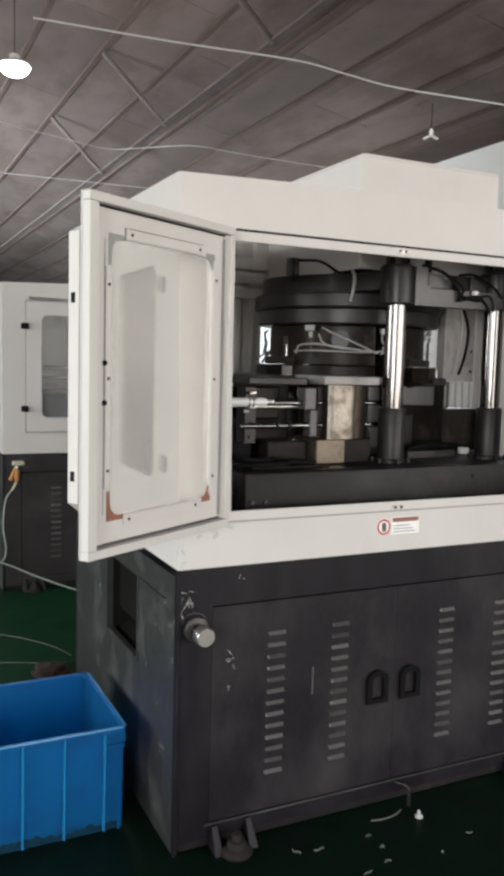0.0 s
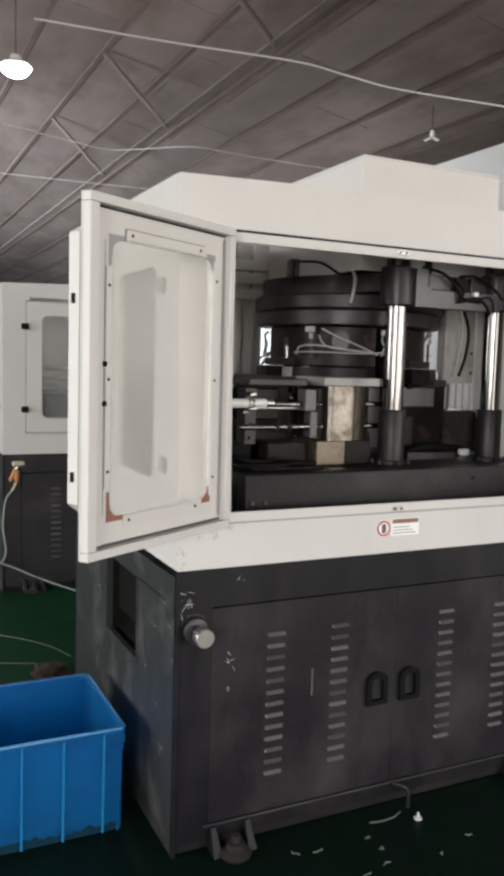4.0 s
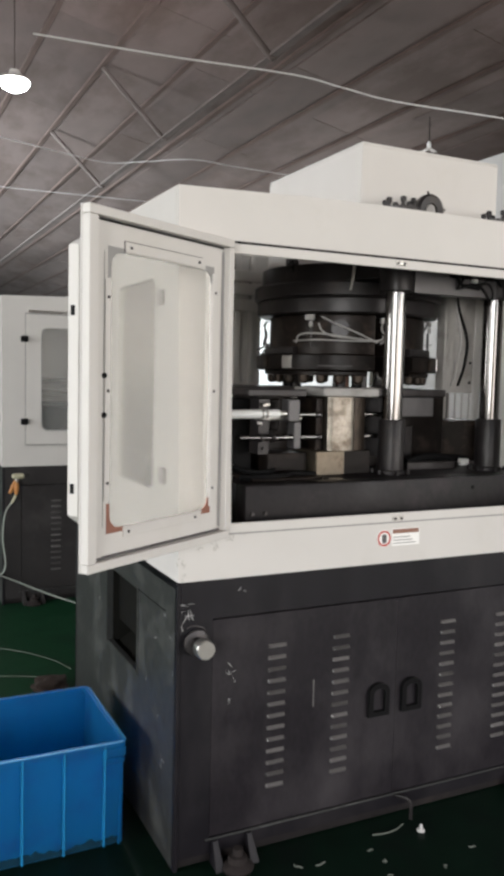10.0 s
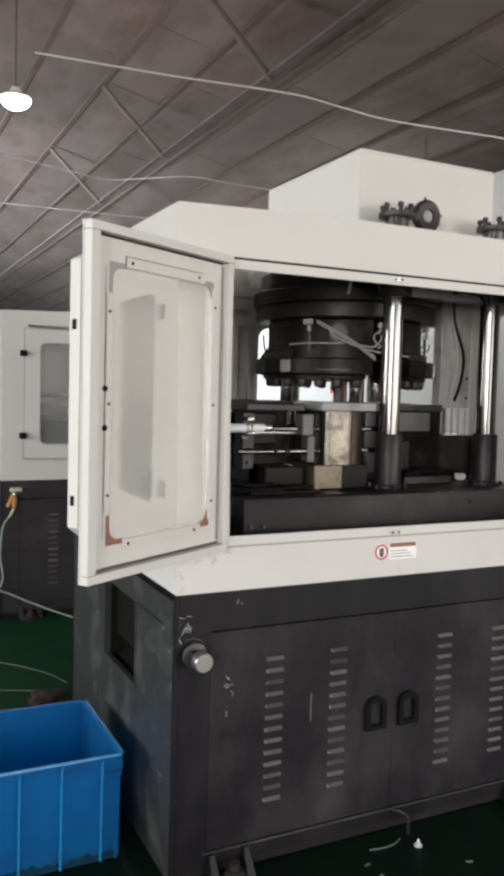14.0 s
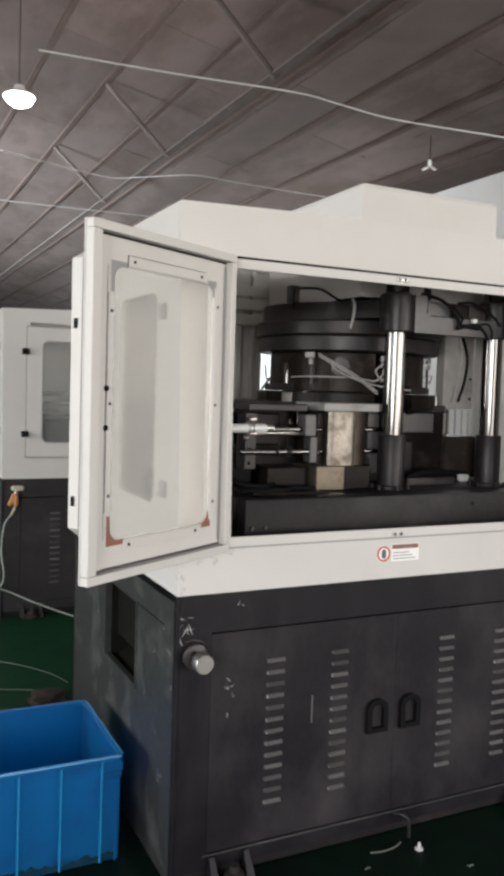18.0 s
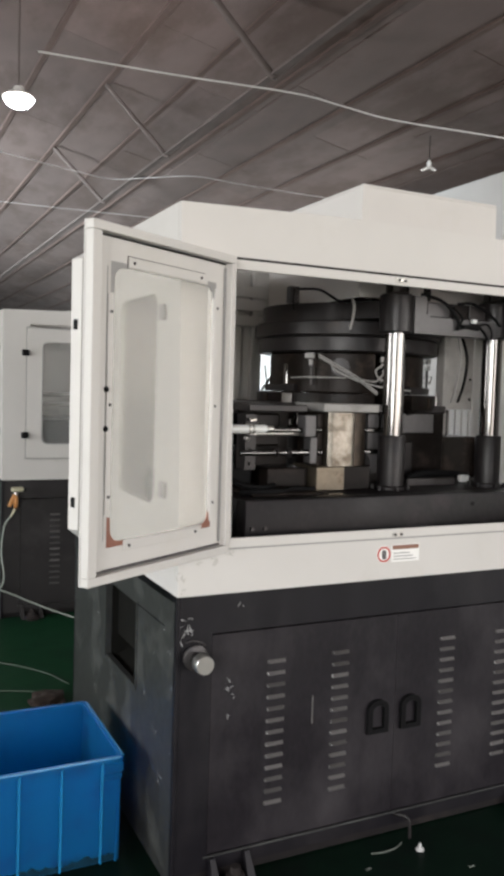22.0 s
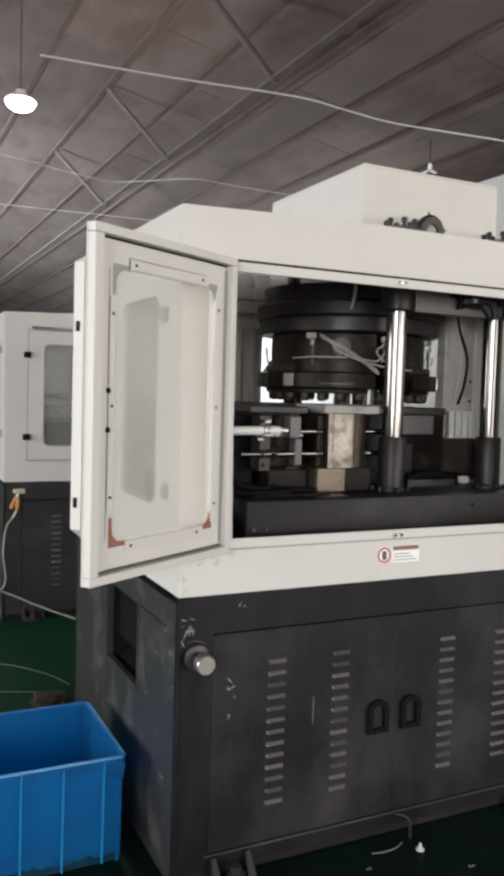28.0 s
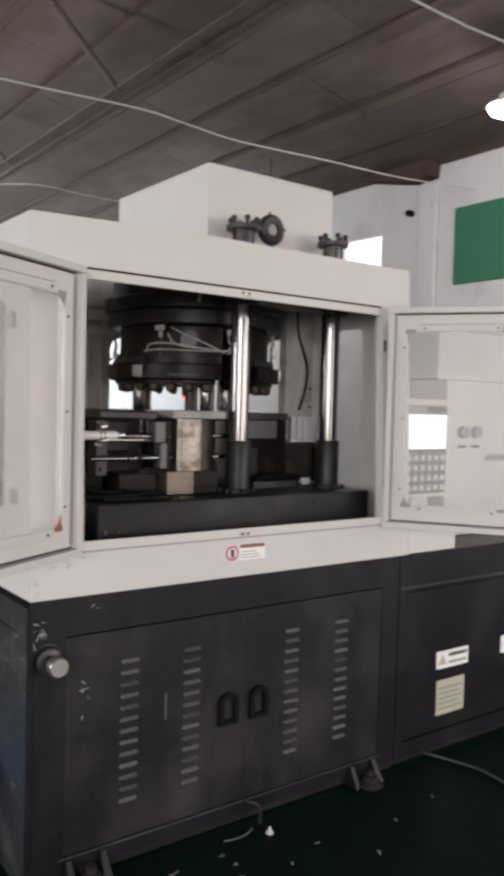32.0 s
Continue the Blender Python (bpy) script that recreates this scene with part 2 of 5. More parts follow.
def lets_through(m, colour, share):
    """Thin plastic: part of the light passes and spreads."""
    n, l = m.node_tree.nodes, m.node_tree.links
    tr = n.new("ShaderNodeBsdfTranslucent")
    tr.inputs[0].default_value = (*colour, 1)
    mix = n.new("ShaderNodeMixShader")
    mix.inputs[0].default_value = share
    l.new(n["Principled BSDF"].outputs[0], mix.inputs[1])
    l.new(tr.outputs[0], mix.inputs[2])
    l.new(mix.outputs[0], n["Material Output"].inputs[0])


lets_through(BLUE, (0.016, 0.45, 0.85), 0.62)
RIB_BLUE = mat("blue_rib_plastic", (0.010, 0.185, 0.40), 0.4, grain=0.15, scale=20)
# pale blue for the highlight line painted along the crate's front rim
BLUE_HIGHLIGHT = mat("rim_highlight_blue", (0.10, 0.34, 0.62), 0.4, grain=0.1, scale=20)
GRIME = mat("grimy_blue_plastic", (0.005, 0.032, 0.058), 0.85, grain=0.5, scale=40, spec=0.1)
RUST = mat("rusty_iron", (0.017, 0.0115, 0.0105), 0.8, metal=0.2, grain=0.5, scale=60, bump=0.4)
RUSTY_EDGE = mat("rust_red_edge", (0.27, 0.115, 0.08), 0.7, grain=0.3, scale=60)
PALE = mat("milky_bottle_plastic", (0.80, 0.80, 0.78), 0.35, grain=0.03)
PAPER = mat("label_paper", (0.88, 0.86, 0.83), 0.6, grain=0.04)
CREAM = mat("cream_label_paper", (0.50, 0.47, 0.33), 0.6, grain=0.08, scale=60)
RED = mat("red_ink", (0.50, 0.05, 0.035), 0.6)
INK = mat("dark_ink", (0.10, 0.09, 0.09), 0.6)
BROWN_INK = mat("brown_ink", (0.25, 0.12, 0.08), 0.6)
GREEN = mat("green_board", (0.025, 0.145, 0.075), 0.6, grain=0.12, scale=3, bump=0.03)
SMEAR = mat("grey_brown_smear", (0.50, 0.475, 0.44), 0.7, grain=0.2, scale=60)
SLATE = mat("slate_panel_plastic", (0.13, 0.125, 0.12), 0.5, grain=0.08)
GREY_PLASTIC = mat("grey_panel_plastic", (0.30, 0.29, 0.28), 0.5, grain=0.05)
KEY = mat("pale_key_plastic", (0.62, 0.61, 0.6), 0.5)
ORANGE = mat("orange_valve_plastic", (0.55, 0.24, 0.075), 0.5, grain=0.1)
HOSE = mat("pale_green_hose", (0.30, 0.33, 0.29), 0.45, grain=0.05)
FLOOR_HOSE = mat("dirty_green_hose", (0.085, 0.11, 0.085), 0.5, grain=0.2)
SCRATCH = mat("bare_scratched_metal", (0.42, 0.42, 0.42), 0.5, metal=0.3)
RAG = mat("oily_rag", (0.030, 0.019, 0.014), 0.9, grain=0.5, scale=25, bump=0.5)
SCRAP = mat("pale_plastic_scrap", (0.13, 0.145, 0.125), 0.5)
WEB = mat("grey_web_iron", (0.105, 0.099, 0.100), 0.45, metal=0.2, grain=0.25, scale=30, stain=(0.065, 0.060, 0.058), stain_scale=9)
PANE = clear("acrylic_pane", (0.86, 0.84, 0.82), 0.22, 0.15)
HAZY_PANE = clear("hazy_acrylic_pane", (0.80, 0.775, 0.735), 0.4, 0.22, 0.10)
CLEAN_PANE = clear("clear_pane", (0.8, 0.82, 0.8), 0.1, 0.10)
LED_RED = glow("red_indicator", (1.0, 0.02, 0.04), 6.0)
LAMP_GLOW = glow("led_lamp_glow", (0.93, 0.97, 1.0), 16.0)
SCREEN = glow("lit_screen", (0.95, 0.95, 0.93), 1.0)
DAY = glow("bright_daylight", (0.97, 0.98, 1.0), 1.3)

# ---- building tools ----
PLACE = {}


def thing(name, at, label, category, group="", kind=""):
    ob = new(name)
    ob.empty_display_size = 0.1
    ob.location = at
    PLACE[ob.name] = Matrix.Translation(at)
    return tagged(ob, label, category, group, kind)


def smooth(me, angle=35):
    for p in me.polygons:
        p.use_smooth = True
    me.set_sharp_from_angle(angle=radians(angle))


def finish(bm, name, material, soft=True):
    bmesh.ops.recalc_face_normals(bm, faces=bm.faces)
    me = bpy.data.meshes.new(name)
    bm.to_mesh(me)
    bm.free()
    me.materials.append(material)
    if soft:
        smooth(me)
    return me


def part(name, bm, material, parent, label="", at=None):
    """One mesh, built in world metres, under a thing or a part; at: the point about which it turns."""
    if at is not None:
        bmesh.ops.translate(bm, verts=bm.verts, vec=-Vector(at))
    ob = new(name, finish(bm, name, material))
    ob.parent = parent
    up = PLACE[parent.name]
    if at is None:
        ob.matrix_parent_inverse = up.inverted()
        PLACE[ob.name] = Matrix.Identity(4)
    else:
        ob.matrix_basis = up.inverted() @ Matrix.Translation(at)
        PLACE[ob.name] = Matrix.Translation(at)
    return tagged(ob, label)


def piece(name, me, parent, m):
    """One of many alike pieces on a shared mesh, at the world pose m."""
    ob = new(name, me)
    ob.parent = parent
    ob.matrix_parent_inverse = PLACE[parent.name].inverted()
    ob.matrix_basis = m
    PLACE[ob.name] = m
    return ob


def solid(name, bm, material, label, category, at=(0, 0, 0), kind="", group="", soft=True):
    """A thing of one mesh."""
    bmesh.ops.translate(bm, verts=bm.verts, vec=-Vector(at))
    ob = new(name, finish(bm, name, material, soft))
    ob.location = at
    PLACE[ob.name] = Matrix.Translation(at)
    return tagged(ob, label, category, group, kind)


def box(x0, x1, y0, y1, z0, z1, bevel=0.002, bm=None, m=None, seg=1):
    bm = bm or bmesh.new()
    t = Matrix.Translation(((x0 + x1) / 2, (y0 + y1) / 2, (z0 + z1) / 2)) @ Matrix.Diagonal((abs(x1 - x0), abs(y1 - y0), abs(z1 - z0), 1))
    made = bmesh.ops.create_cube(bm, size=1, matrix=t)["verts"]
    if bevel:
        edges = list({e for v in made for e in v.link_edges})
        b = min(bevel, 0.45 * min(abs(x1 - x0), abs(y1 - y0), abs(z1 - z0)))
        res = bmesh.ops.bevel(bm, geom=edges, offset=b, segments=seg, affect="EDGES", profile=0.5)
        made = list({v for f in res["faces"] for v in f.verts} | {v for v in made if v.is_valid})
    if m is not None:
        bmesh.ops.transform(bm, matrix=m, verts=made)
    return bm


def rod(a, b, r, r2=None, n=20, bm=None, bevel=0.0):
    bm = bm or bmesh.new()
    a, b = Vector(a), Vector(b)
    d = b - a
    m = Matrix.Translation((a + b) / 2) @ d.to_track_quat("Z", "Y").to_matrix().to_4x4()
    made = bmesh.ops.create_cone(bm, cap_ends=True, segments=n, radius1=r, radius2=r if r2 is None else r2, depth=d.length, matrix=m)["verts"]
    if bevel:
        rims = [e for e in {e for v in made for e in v.link_edges} if any(len(f.verts) > 4 for f in e.link_faces)]
        bmesh.ops.bevel(bm, geom=rims, offset=bevel, segments=2, affect="EDGES", profile=0.5)
    return bm


def lathe(profile, centre, n=32, bm=None, axis="Z", hollow=False):
    """Turns (radius, height) pairs round an upright axis at centre."""
    bm = bm or bmesh.new()
    rings = []
    for r, h in profile:
        ring = []
        for k in range(n):
            c, s = math.cos(2 * math.pi * k / n) * r, math.sin(2 * math.pi * k / n) * r
            v = (c, s, h) if axis == "Z" else (c, h, s) if axis == "Y" else (h, c, s)
            ring.append(bm.verts.new(Vector(centre) + Vector(v)))
        rings.append(ring)
    for a, b in zip(rings, rings[1:] + rings[:1] if hollow else rings[1:]):
        for k in range(n):
            bm.faces.new((a[k], a[(k + 1) % n], b[(k + 1) % n], b[k]))
    if not hollow:
        bm.faces.new(rings[0])
        bm.faces.new(rings[-1])
    return bm


def spline(points, steps=8):
    """A smooth line through the points."""
    p = [Vector(q) for q in points]
    p = [2 * p[0] - p[1]] + p + [2 * p[-1] - p[-2]]
    out = []
    for i in range(1, len(p) - 2):
        for k in range(steps):
            t = k / steps
            a, b, c, d = p[i - 1 : i + 3]
            out.append(0.5 * (2 * b + (c - a) * t + (2 * a - 5 * b + 4 * c - d) * t * t + (3 * b - a - 3 * c + d) * t**3))
    return out + [p[-2]]


def tube(points, r, steps=8, n=8, bm=None):
    bm = bm or bmesh.new()
    line = spline(points, steps)
    rings, side = [], None
    for i, q in enumerate(line):
        d = (line[min(i + 1, len(line) - 1)] - line[max(i - 1, 0)]).normalized()
        side = d.orthogonal().normalized() if side is None else (side - d * side.dot(d)).normalized()
        up = d.cross(side)
        rings.append([bm.verts.new(q + r * (math.cos(2 * math.pi * k / n) * side + math.sin(2 * math.pi * k / n) * up)) for k in range(n)])
    for a, b in zip(rings, rings[1:]):
        for k in range(n):
            bm.faces.new((a[k], a[(k + 1) % n], b[(k + 1) % n], b[k]))
    bm.faces.new(rings[0])
    bm.faces.new(rings[-1])
    return bm


def rounded(u0, u1, v0, v1, r, n=6):
    """The corners of a rectangle with round corners."""
    out = []
    for cu, cv, a in ((u1 - r, v1 - r, 0), (u0 + r, v1 - r, 90), (u0 + r, v0 + r, 180), (u1 - r, v0 + r, 270)):
        for k in range(n + 1):
            w = radians(a + 90 * k / n)
            out.append((cu + r * math.cos(w), cv + r * math.sin(w)))
    return out


def sheet(outer, holes, thick, m, bm=None):
    """A plate in the plane of m's x and y, holes cut through, thick along m's z."""
    bm2 = bmesh.new()
    edges = []
    for loop in (outer, *holes):
        vs = [bm2.verts.new((u, v, 0)) for u, v in loop]
        edges += [bm2.edges.new((vs[k], vs[(k + 1) % len(vs)])) for k in range(len(vs))]
    bmesh.ops.triangle_fill(bm2, use_beauty=True, use_dissolve=False, edges=edges, normal=(0, 0, 1))
    res = bmesh.ops.extrude_face_region(bm2, geom=bm2.faces[:])
    bmesh.ops.translate(bm2, verts=[g for g in res["geom"] if isinstance(g, bmesh.types.BMVert)], vec=(0, 0, thick))
    bmesh.ops.transform(bm2, matrix=m, verts=bm2.verts)
    if bm is None:
        return bm2
    me = bpy.data.meshes.new("tmp")
    bm2.to_mesh(me)
    bm2.free()
    bm.from_mesh(me)
    bpy.data.meshes.remove(me)
    return bm


def rect(u0, u1, v0, v1):
    return [(u0, v0), (u1, v0), (u1, v1), (u0, v1)]


def upright(x, y, turn, lean=0.0):
    """A plane that stands on edge at (x, y): its x runs along the turn (degrees from world x), its y runs up, its z comes out to the right of the turn."""
    return pose(x, y, 0, 90 - lean, 0, turn)


# ---- the hall ----
EAST, WEST, SOUTH, NORTH = 5.6, -8.0, -7.0, 36.0
EAVE, PITCH, RIDGE = 4.0, 0.20, -1.2


def roof_z(x):
    return EAVE + PITCH * (EAST - x) if x > RIDGE else EAVE + PITCH * (EAST - RIDGE) - PITCH * (RIDGE - x)


def hall():
    solid("floor", box(WEST - 0.3, EAST + 0.3, SOUTH - 0.3, NORTH + 0.3, -0.12, 0.0, 0), FLOOR, "dark green painted concrete floor, scuffed and glossy", "floor", kind="structure")
    # long wall with a high window and lower windows out of sight
    m = pose(EAST, 0, 0, 90, 0, 90)
    win = [rect(4.17, 4.82, 3.04, 3.425), rect(-6.4, -2.4, 1.2, 3.2), rect(5.3, 9.5, 2.7, 3.4), rect(10.5, 14.5, 2.7, 3.4)]
    solid("wall_east", sheet(rect(SOUTH, NORTH, 0, EAVE), win, 0.24, m), WALL, "grey plastered hall wall with window openings", "wall", kind="structure", soft=False)
    # gateways are out of view, assumed for the lamps that stand in them
    gate = [rect(-2.2, 5.4, 0.02, 3.7), rect(-7.2, -3.2, 0.02, 3.4)]
    solid("wall_south", sheet([(WEST, 0), (EAST, 0), (EAST, EAVE), (RIDGE, roof_z(RIDGE)), (WEST, roof_z(WEST))], gate, 0.24, upright(0, SOUTH, 0)), WALL, "grey plastered gable wall with two wide gateways", "wall", kind="structure", soft=False)
    solid("wall_north", sheet([(WEST, 0), (EAST, 0), (EAST, EAVE), (RIDGE, roof_z(RIDGE)), (WEST, roof_z(WEST))], [], 0.24, pose(0, NORTH + 0.24, 0, 90, 0, 0)), WALL, "grey plastered far gable wall", "wall", kind="structure", soft=False)
    # unseen window openings, added to go with the lamps on this side
    solid("wall_west", sheet(rect(SOUTH, NORTH, 0, roof_z(WEST)), [rect(-4.5, -0.5, 1.4, 3.4), rect(-0.2, 4.5, 1.4, 3.4), rect(5.6, 13.6, 1.2, 2.9)], 0.24, pose(WEST - 0.24, 0, 0, 90, 0, 90)), WALL, "grey plastered hall wall with window openings", "wall", kind="structure", soft=False)
    # roof: two slopes of boards, each board a little apart from the next, in one mesh
    bm = bmesh.new()
    rng = random.Random(21)
    for x0, x1 in ((RIDGE, EAST + 0.3), (WEST - 0.3, RIDGE)):
        bays = 10
        for i in range(bays):
            for k in range(17):
                a, b = x0 + (x1 - x0) * i / bays, x0 + (x1 - x0) * (i + 1) / bays
                c = SOUTH - 0.3 + 2.65 * k + (0.9 if i % 2 else 0.0) - 0.9
                d, lift = min(c + 2.644, NORTH + 0.3), rng.uniform(0, 0.012)
                vs = [bm.verts.new((x, y, roof_z(x) + dz)) for dz in (lift, 0.06) for x, y in ((a, c), (b - 0.004, c), (b - 0.004, d), (a, d))]
                for q in ((3, 2, 1, 0), (4, 5, 6, 7), (0, 1, 5, 4), (1, 2, 6, 5), (2, 3, 7, 6), (3, 0, 4, 7)):
                    bm.faces.new([vs[j] for j in q])
        vs = [bm.verts.new((x, y, roof_z(x) + 0.065)) for x, y in ((x0, SOUTH - 0.3), (x1, SOUTH - 0.3), (x1, NORTH + 0.3), (x0, NORTH + 0.3))]
        bm.faces.new(vs)
    solid("ceiling", bm, ROOF, "sooty brown boards under a pitched roof", "ceiling", kind="structure", soft=False)


hall()


def trusses():
    """Purlins and a long tie with knee braces under the roof."""
    for k in range(4):
        y = 1.36 + 2.65 * k
        g = thing("knee_braces", (2.27, y, 4.1), "grey steel knee braces between the long tie and the roof", "brace", "knee braces", "structure")
        for nx in (1.56, 2.72):
            part("knee_brace", rod((2.27, y, 4.1), (nx, y, roof_z(nx) - 0.05), 0.030, n=8), TRUSS, g)
    for i in range(18):
        x = 4.98 - 0.68 * i
        z = roof_z(x)
        solid("purlin", box(x - 0.03, x + 0.03, SOUTH, NORTH, z - 0.010, z + 0.022, 0.003), BEAM, "dark brown timber purlin under the roof boards", "beam", at=(x, 0, z), kind="structure", group="purlins")
    solid("long_tie", box(2.235, 2.305, SOUTH, NORTH, 4.112, 4.135, 0.003), TRUSS, "grey flat steel tie along the trusses", "beam", at=(2.27, 0, 4.12), kind="structure")


trusses()


def cables():
    line = [(0.17, 3.14, 3.575), (1.05, 3.05, 3.57), (1.91, 2.95, 3.575), (2.35, 3.0, 3.575), (2.8, 2.99, 3.55), (3.75, 2.96, 3.575), (4.6, 2.96, 3.60), (5.58, 2.9, 3.66)]
    solid("hanging_cable", tube(line, 0.0062, 6), CABLE, "pale electric cable slung under the roof trusses", "cable")
    line = [(-1.5, 6.2, 3.9), (0.17, 6.65, 3.9), (1.2, 7.03, 3.9), (1.76, 7.2, 3.9), (2.08, 6.98, 3.9), (2.57, 6.57, 3.9), (3.17, 6.6, 3.9), (4.24, 6.63, 3.9), (5.58, 6.7, 3.93)]
    solid("hanging_cable", tube(line, 0.0062, 6), FAR_CABLE, "pale electric cable slung under the roof trusses", "cable")
    line = [(1.2, 0.74, 3.66), (2.28, 0.712, 3.6), (2.64, 0.712, 3.595), (3.03, 0.705, 3.6), (5.58, 0.6, 3.65)]
    solid("hanging_cable", tube(line, 0.0062, 6), CABLE, "pale electric cable slung under the roof trusses", "cable")
    line = [(-1.5, 9.35, 3.92), (0.44, 9.17, 3.9), (2.81, 8.99, 3.9), (5.58, 8.85, 3.92)]
    solid("hanging_cable", tube(line, 0.0065, 6), FAR_CABLE, "thin pale cable slung far back under the roof", "cable")


cables()


def ceiling_lamp(x, y, z):
    t = thing("ceiling_lamp", (x, y, z), "round white LED lamp, switched on, hung under the roof", "lamp", "ceiling lamps")
    part("diffuser", lathe([(0.001, -0.045), (0.06, -0.042), (0.10, -0.02), (0.125, 0.02), (0.12, 0.03), (0.001, 0.03)], (x, y, z), 28), LAMP_GLOW, t, "glowing white lamp face")
    part("housing", lathe([(0.122, 0.031), (0.13, 0.035), (0.10, 0.06), (0.05, 0.085), (0.04, 0.12), (0.02, 0.125)], (x, y, z), 28), WHITE, t)
    part("rod", rod((x, y, z + 0.12), (x, y, roof_z(x)), 0.006, n=8), TRUSS, t)
    return t


def lamp_light(x, y, z, watts):
    la = bpy.data.lights.new("lamp_light", "POINT")
    la.shadow_soft_size, la.energy, la.color = 0.15, watts, (0.93, 0.955, 1.0)
    ob = new("lamp_light", la)
    ob.location = (x, y - 0.05, z - 0.30)


for lx, ly, lz in ((0.355, 4.95, 3.845), (4.13, 1.50, 3.69)):
    ceiling_lamp(lx, ly, lz)
    lamp_light(lx, ly, lz, 160 if lx < 2 else 55)


def folding_bulb(x, y, z):
    t = thing("folding_bulb", (x, y, z), "unlit white bulb with three folding leaves under the roof", "lamp")
    part("socket", lathe([(0.015, 0.03), (0.02, 0.03), (0.025, 0.07), (0.012, 0.10)], (x, y, z), 14), PALE, t)
    part("cord", rod((x, y, z + 0.098), (x, y, roof_z(x)), 0.004, n=8), RUBBER, t)
    for a in (0, 120, 240):
        m = pose(x, y, z + 0.035, 0, 18, a)
        part("leaf", box(0.015, 0.09, -0.022, 0.022, -0.008, 0.005, 0.004, m=m), CABLE, t)


folding_bulb(4.55, 4.85, 3.86)


def board():
    t = thing("notice_board", (EAST, 2.3, 2.7), "plain green notice board fixed on the grey wall", "board")
    part("panel", box(EAST - 0.025, EAST - 0.004, 1.5, 3.14, 2.755, 3.52, 0.006), GREEN, t)
    t2 = thing("wall_post", (EAST, 3.47, 0), "grey plastered post standing out from the wall", "post", kind="structure")
    part("shaft", box(EAST - 0.05, EAST - 0.002, 3.36, 3.60, 0.0, 3.845, 0.01), WALL, t2)
    bm = bmesh.new()
    vs = [bm.verts.new((x, y, z)) for x in (EAST - 0.2, EAST - 0.002) for y, z in ((3.37, 3.87), (3.62, 3.85), (3.78, 3.88), (4.3, 4.0), (4.3, 4.03), (3.36, 4.03))]
    bmesh.ops.convex_hull(bm, input=vs)
    part("soffit", bm, BEAM, t2)
    t3 = thing("window_light", (EAST, 4.3, 3.05), "small high window, white with daylight", "window", kind="structure")
    part("pane", box(EAST + 0.08, EAST + 0.09, 4.14, 4.85, 3.02, 3.445, 0), DAY, t3, "overexposed daylight pane")
    s = thing("wall_sensor", (EAST, 3.72, 3.55), "small black sensor head on the wall", "sensor")
    part("head", rod((EAST - 0.07, 3.73, 3.57), (EAST - 0.002, 3.73, 3.57), 0.035, n=14, bevel=0.006), RUBBER, s)


board()

# ---- the machine's dark base ----
BW, BD, BH = 1.55, 1.22, 0.88
FX, FY = -0.035, 3.02  # the like machine farther back


def louvre_mesh():
    """A pressed louvre: open below, sloped above."""
    bm = bmesh.new()
    w, h, d = 0.031, 0.0052, 0.009
    a = [bm.verts.new(v) for v in ((-w, 0, h), (w, 0, h), (w - 0.004, -d, -h * 0.3), (-w + 0.004, -d, -h * 0.3), (w - 0.002, -d * 0.9, -h), (-w + 0.002, -d * 0.9, -h), (w, 0, -h), (-w, 0, -h))]
    for q in ((0, 1, 2, 3), (3, 2, 4, 5), (5, 4, 6, 7), (1, 6, 4, 2), (0, 3, 5, 7), (0, 7, 6, 1)):
        bm.faces.new([a[k] for k in q])
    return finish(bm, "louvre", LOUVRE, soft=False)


# paler than the doors: overhead light on the louvre tops, put into the colour
LOUVRE = mat("louvre_top_sheen", (0.125, 0.118, 0.115), 0.35, grain=0.2, scale=30, metal=0.2, per_object=0.4)
LOUVRE_MESH = louvre_mesh()


# near-black so that the chute opening's inner shade sits in the colour
FLAP = mat("shade_dark_chute", (0.008, 0.0078, 0.0066), 0.7, grain=0.3, scale=12, stain=(0.014, 0.013, 0.011), stain_scale=8, spec=0.1)


def chips(spots, parent, m, seed, material=SCRATCH, broad=1.0):
    """Small bare scratches in the paint, each a thin sliver."""
    rng = random.Random(seed)
    bm = bmesh.new()
    for u, v, size, count in spots:
        for _ in range(count):
            a, ln = rng.choice((62, 62, 118, 10)) + rng.gauss(0, 14), size * rng.uniform(0.5, 1.3)
            q = m @ pose(u + rng.gauss(0, size * 0.4), v + rng.gauss(0, size * 0.4), 0.0006, 0, 0, a)
            wide = rng.uniform(0.0007, 0.0015) * broad
            vs = [bm.verts.new(q @ Vector(c)) for c in ((-ln / 2, 0, 0), (-ln * rng.uniform(0.05, 0.3), -wide, 0), (ln / 2, -wide * 0.2, 0), (ln * rng.uniform(0.0, 0.3), wide, 0), (-ln * 0.2, wide * 1.2, 0))]
            bm.faces.new(vs)
    return tagged(part("paint_chips", bm, material, parent, "bare metal scratches in the paint"), kind="stuff")


def arch(w, v0, v1):
    """A loop with a flat foot and a round head."""
    return [(-w, v0), (w, v0)] + [(w * math.cos(radians(a)), v1 - w * 0.8 + w * 0.8 * math.sin(radians(a))) for a in range(0, 181, 15)]


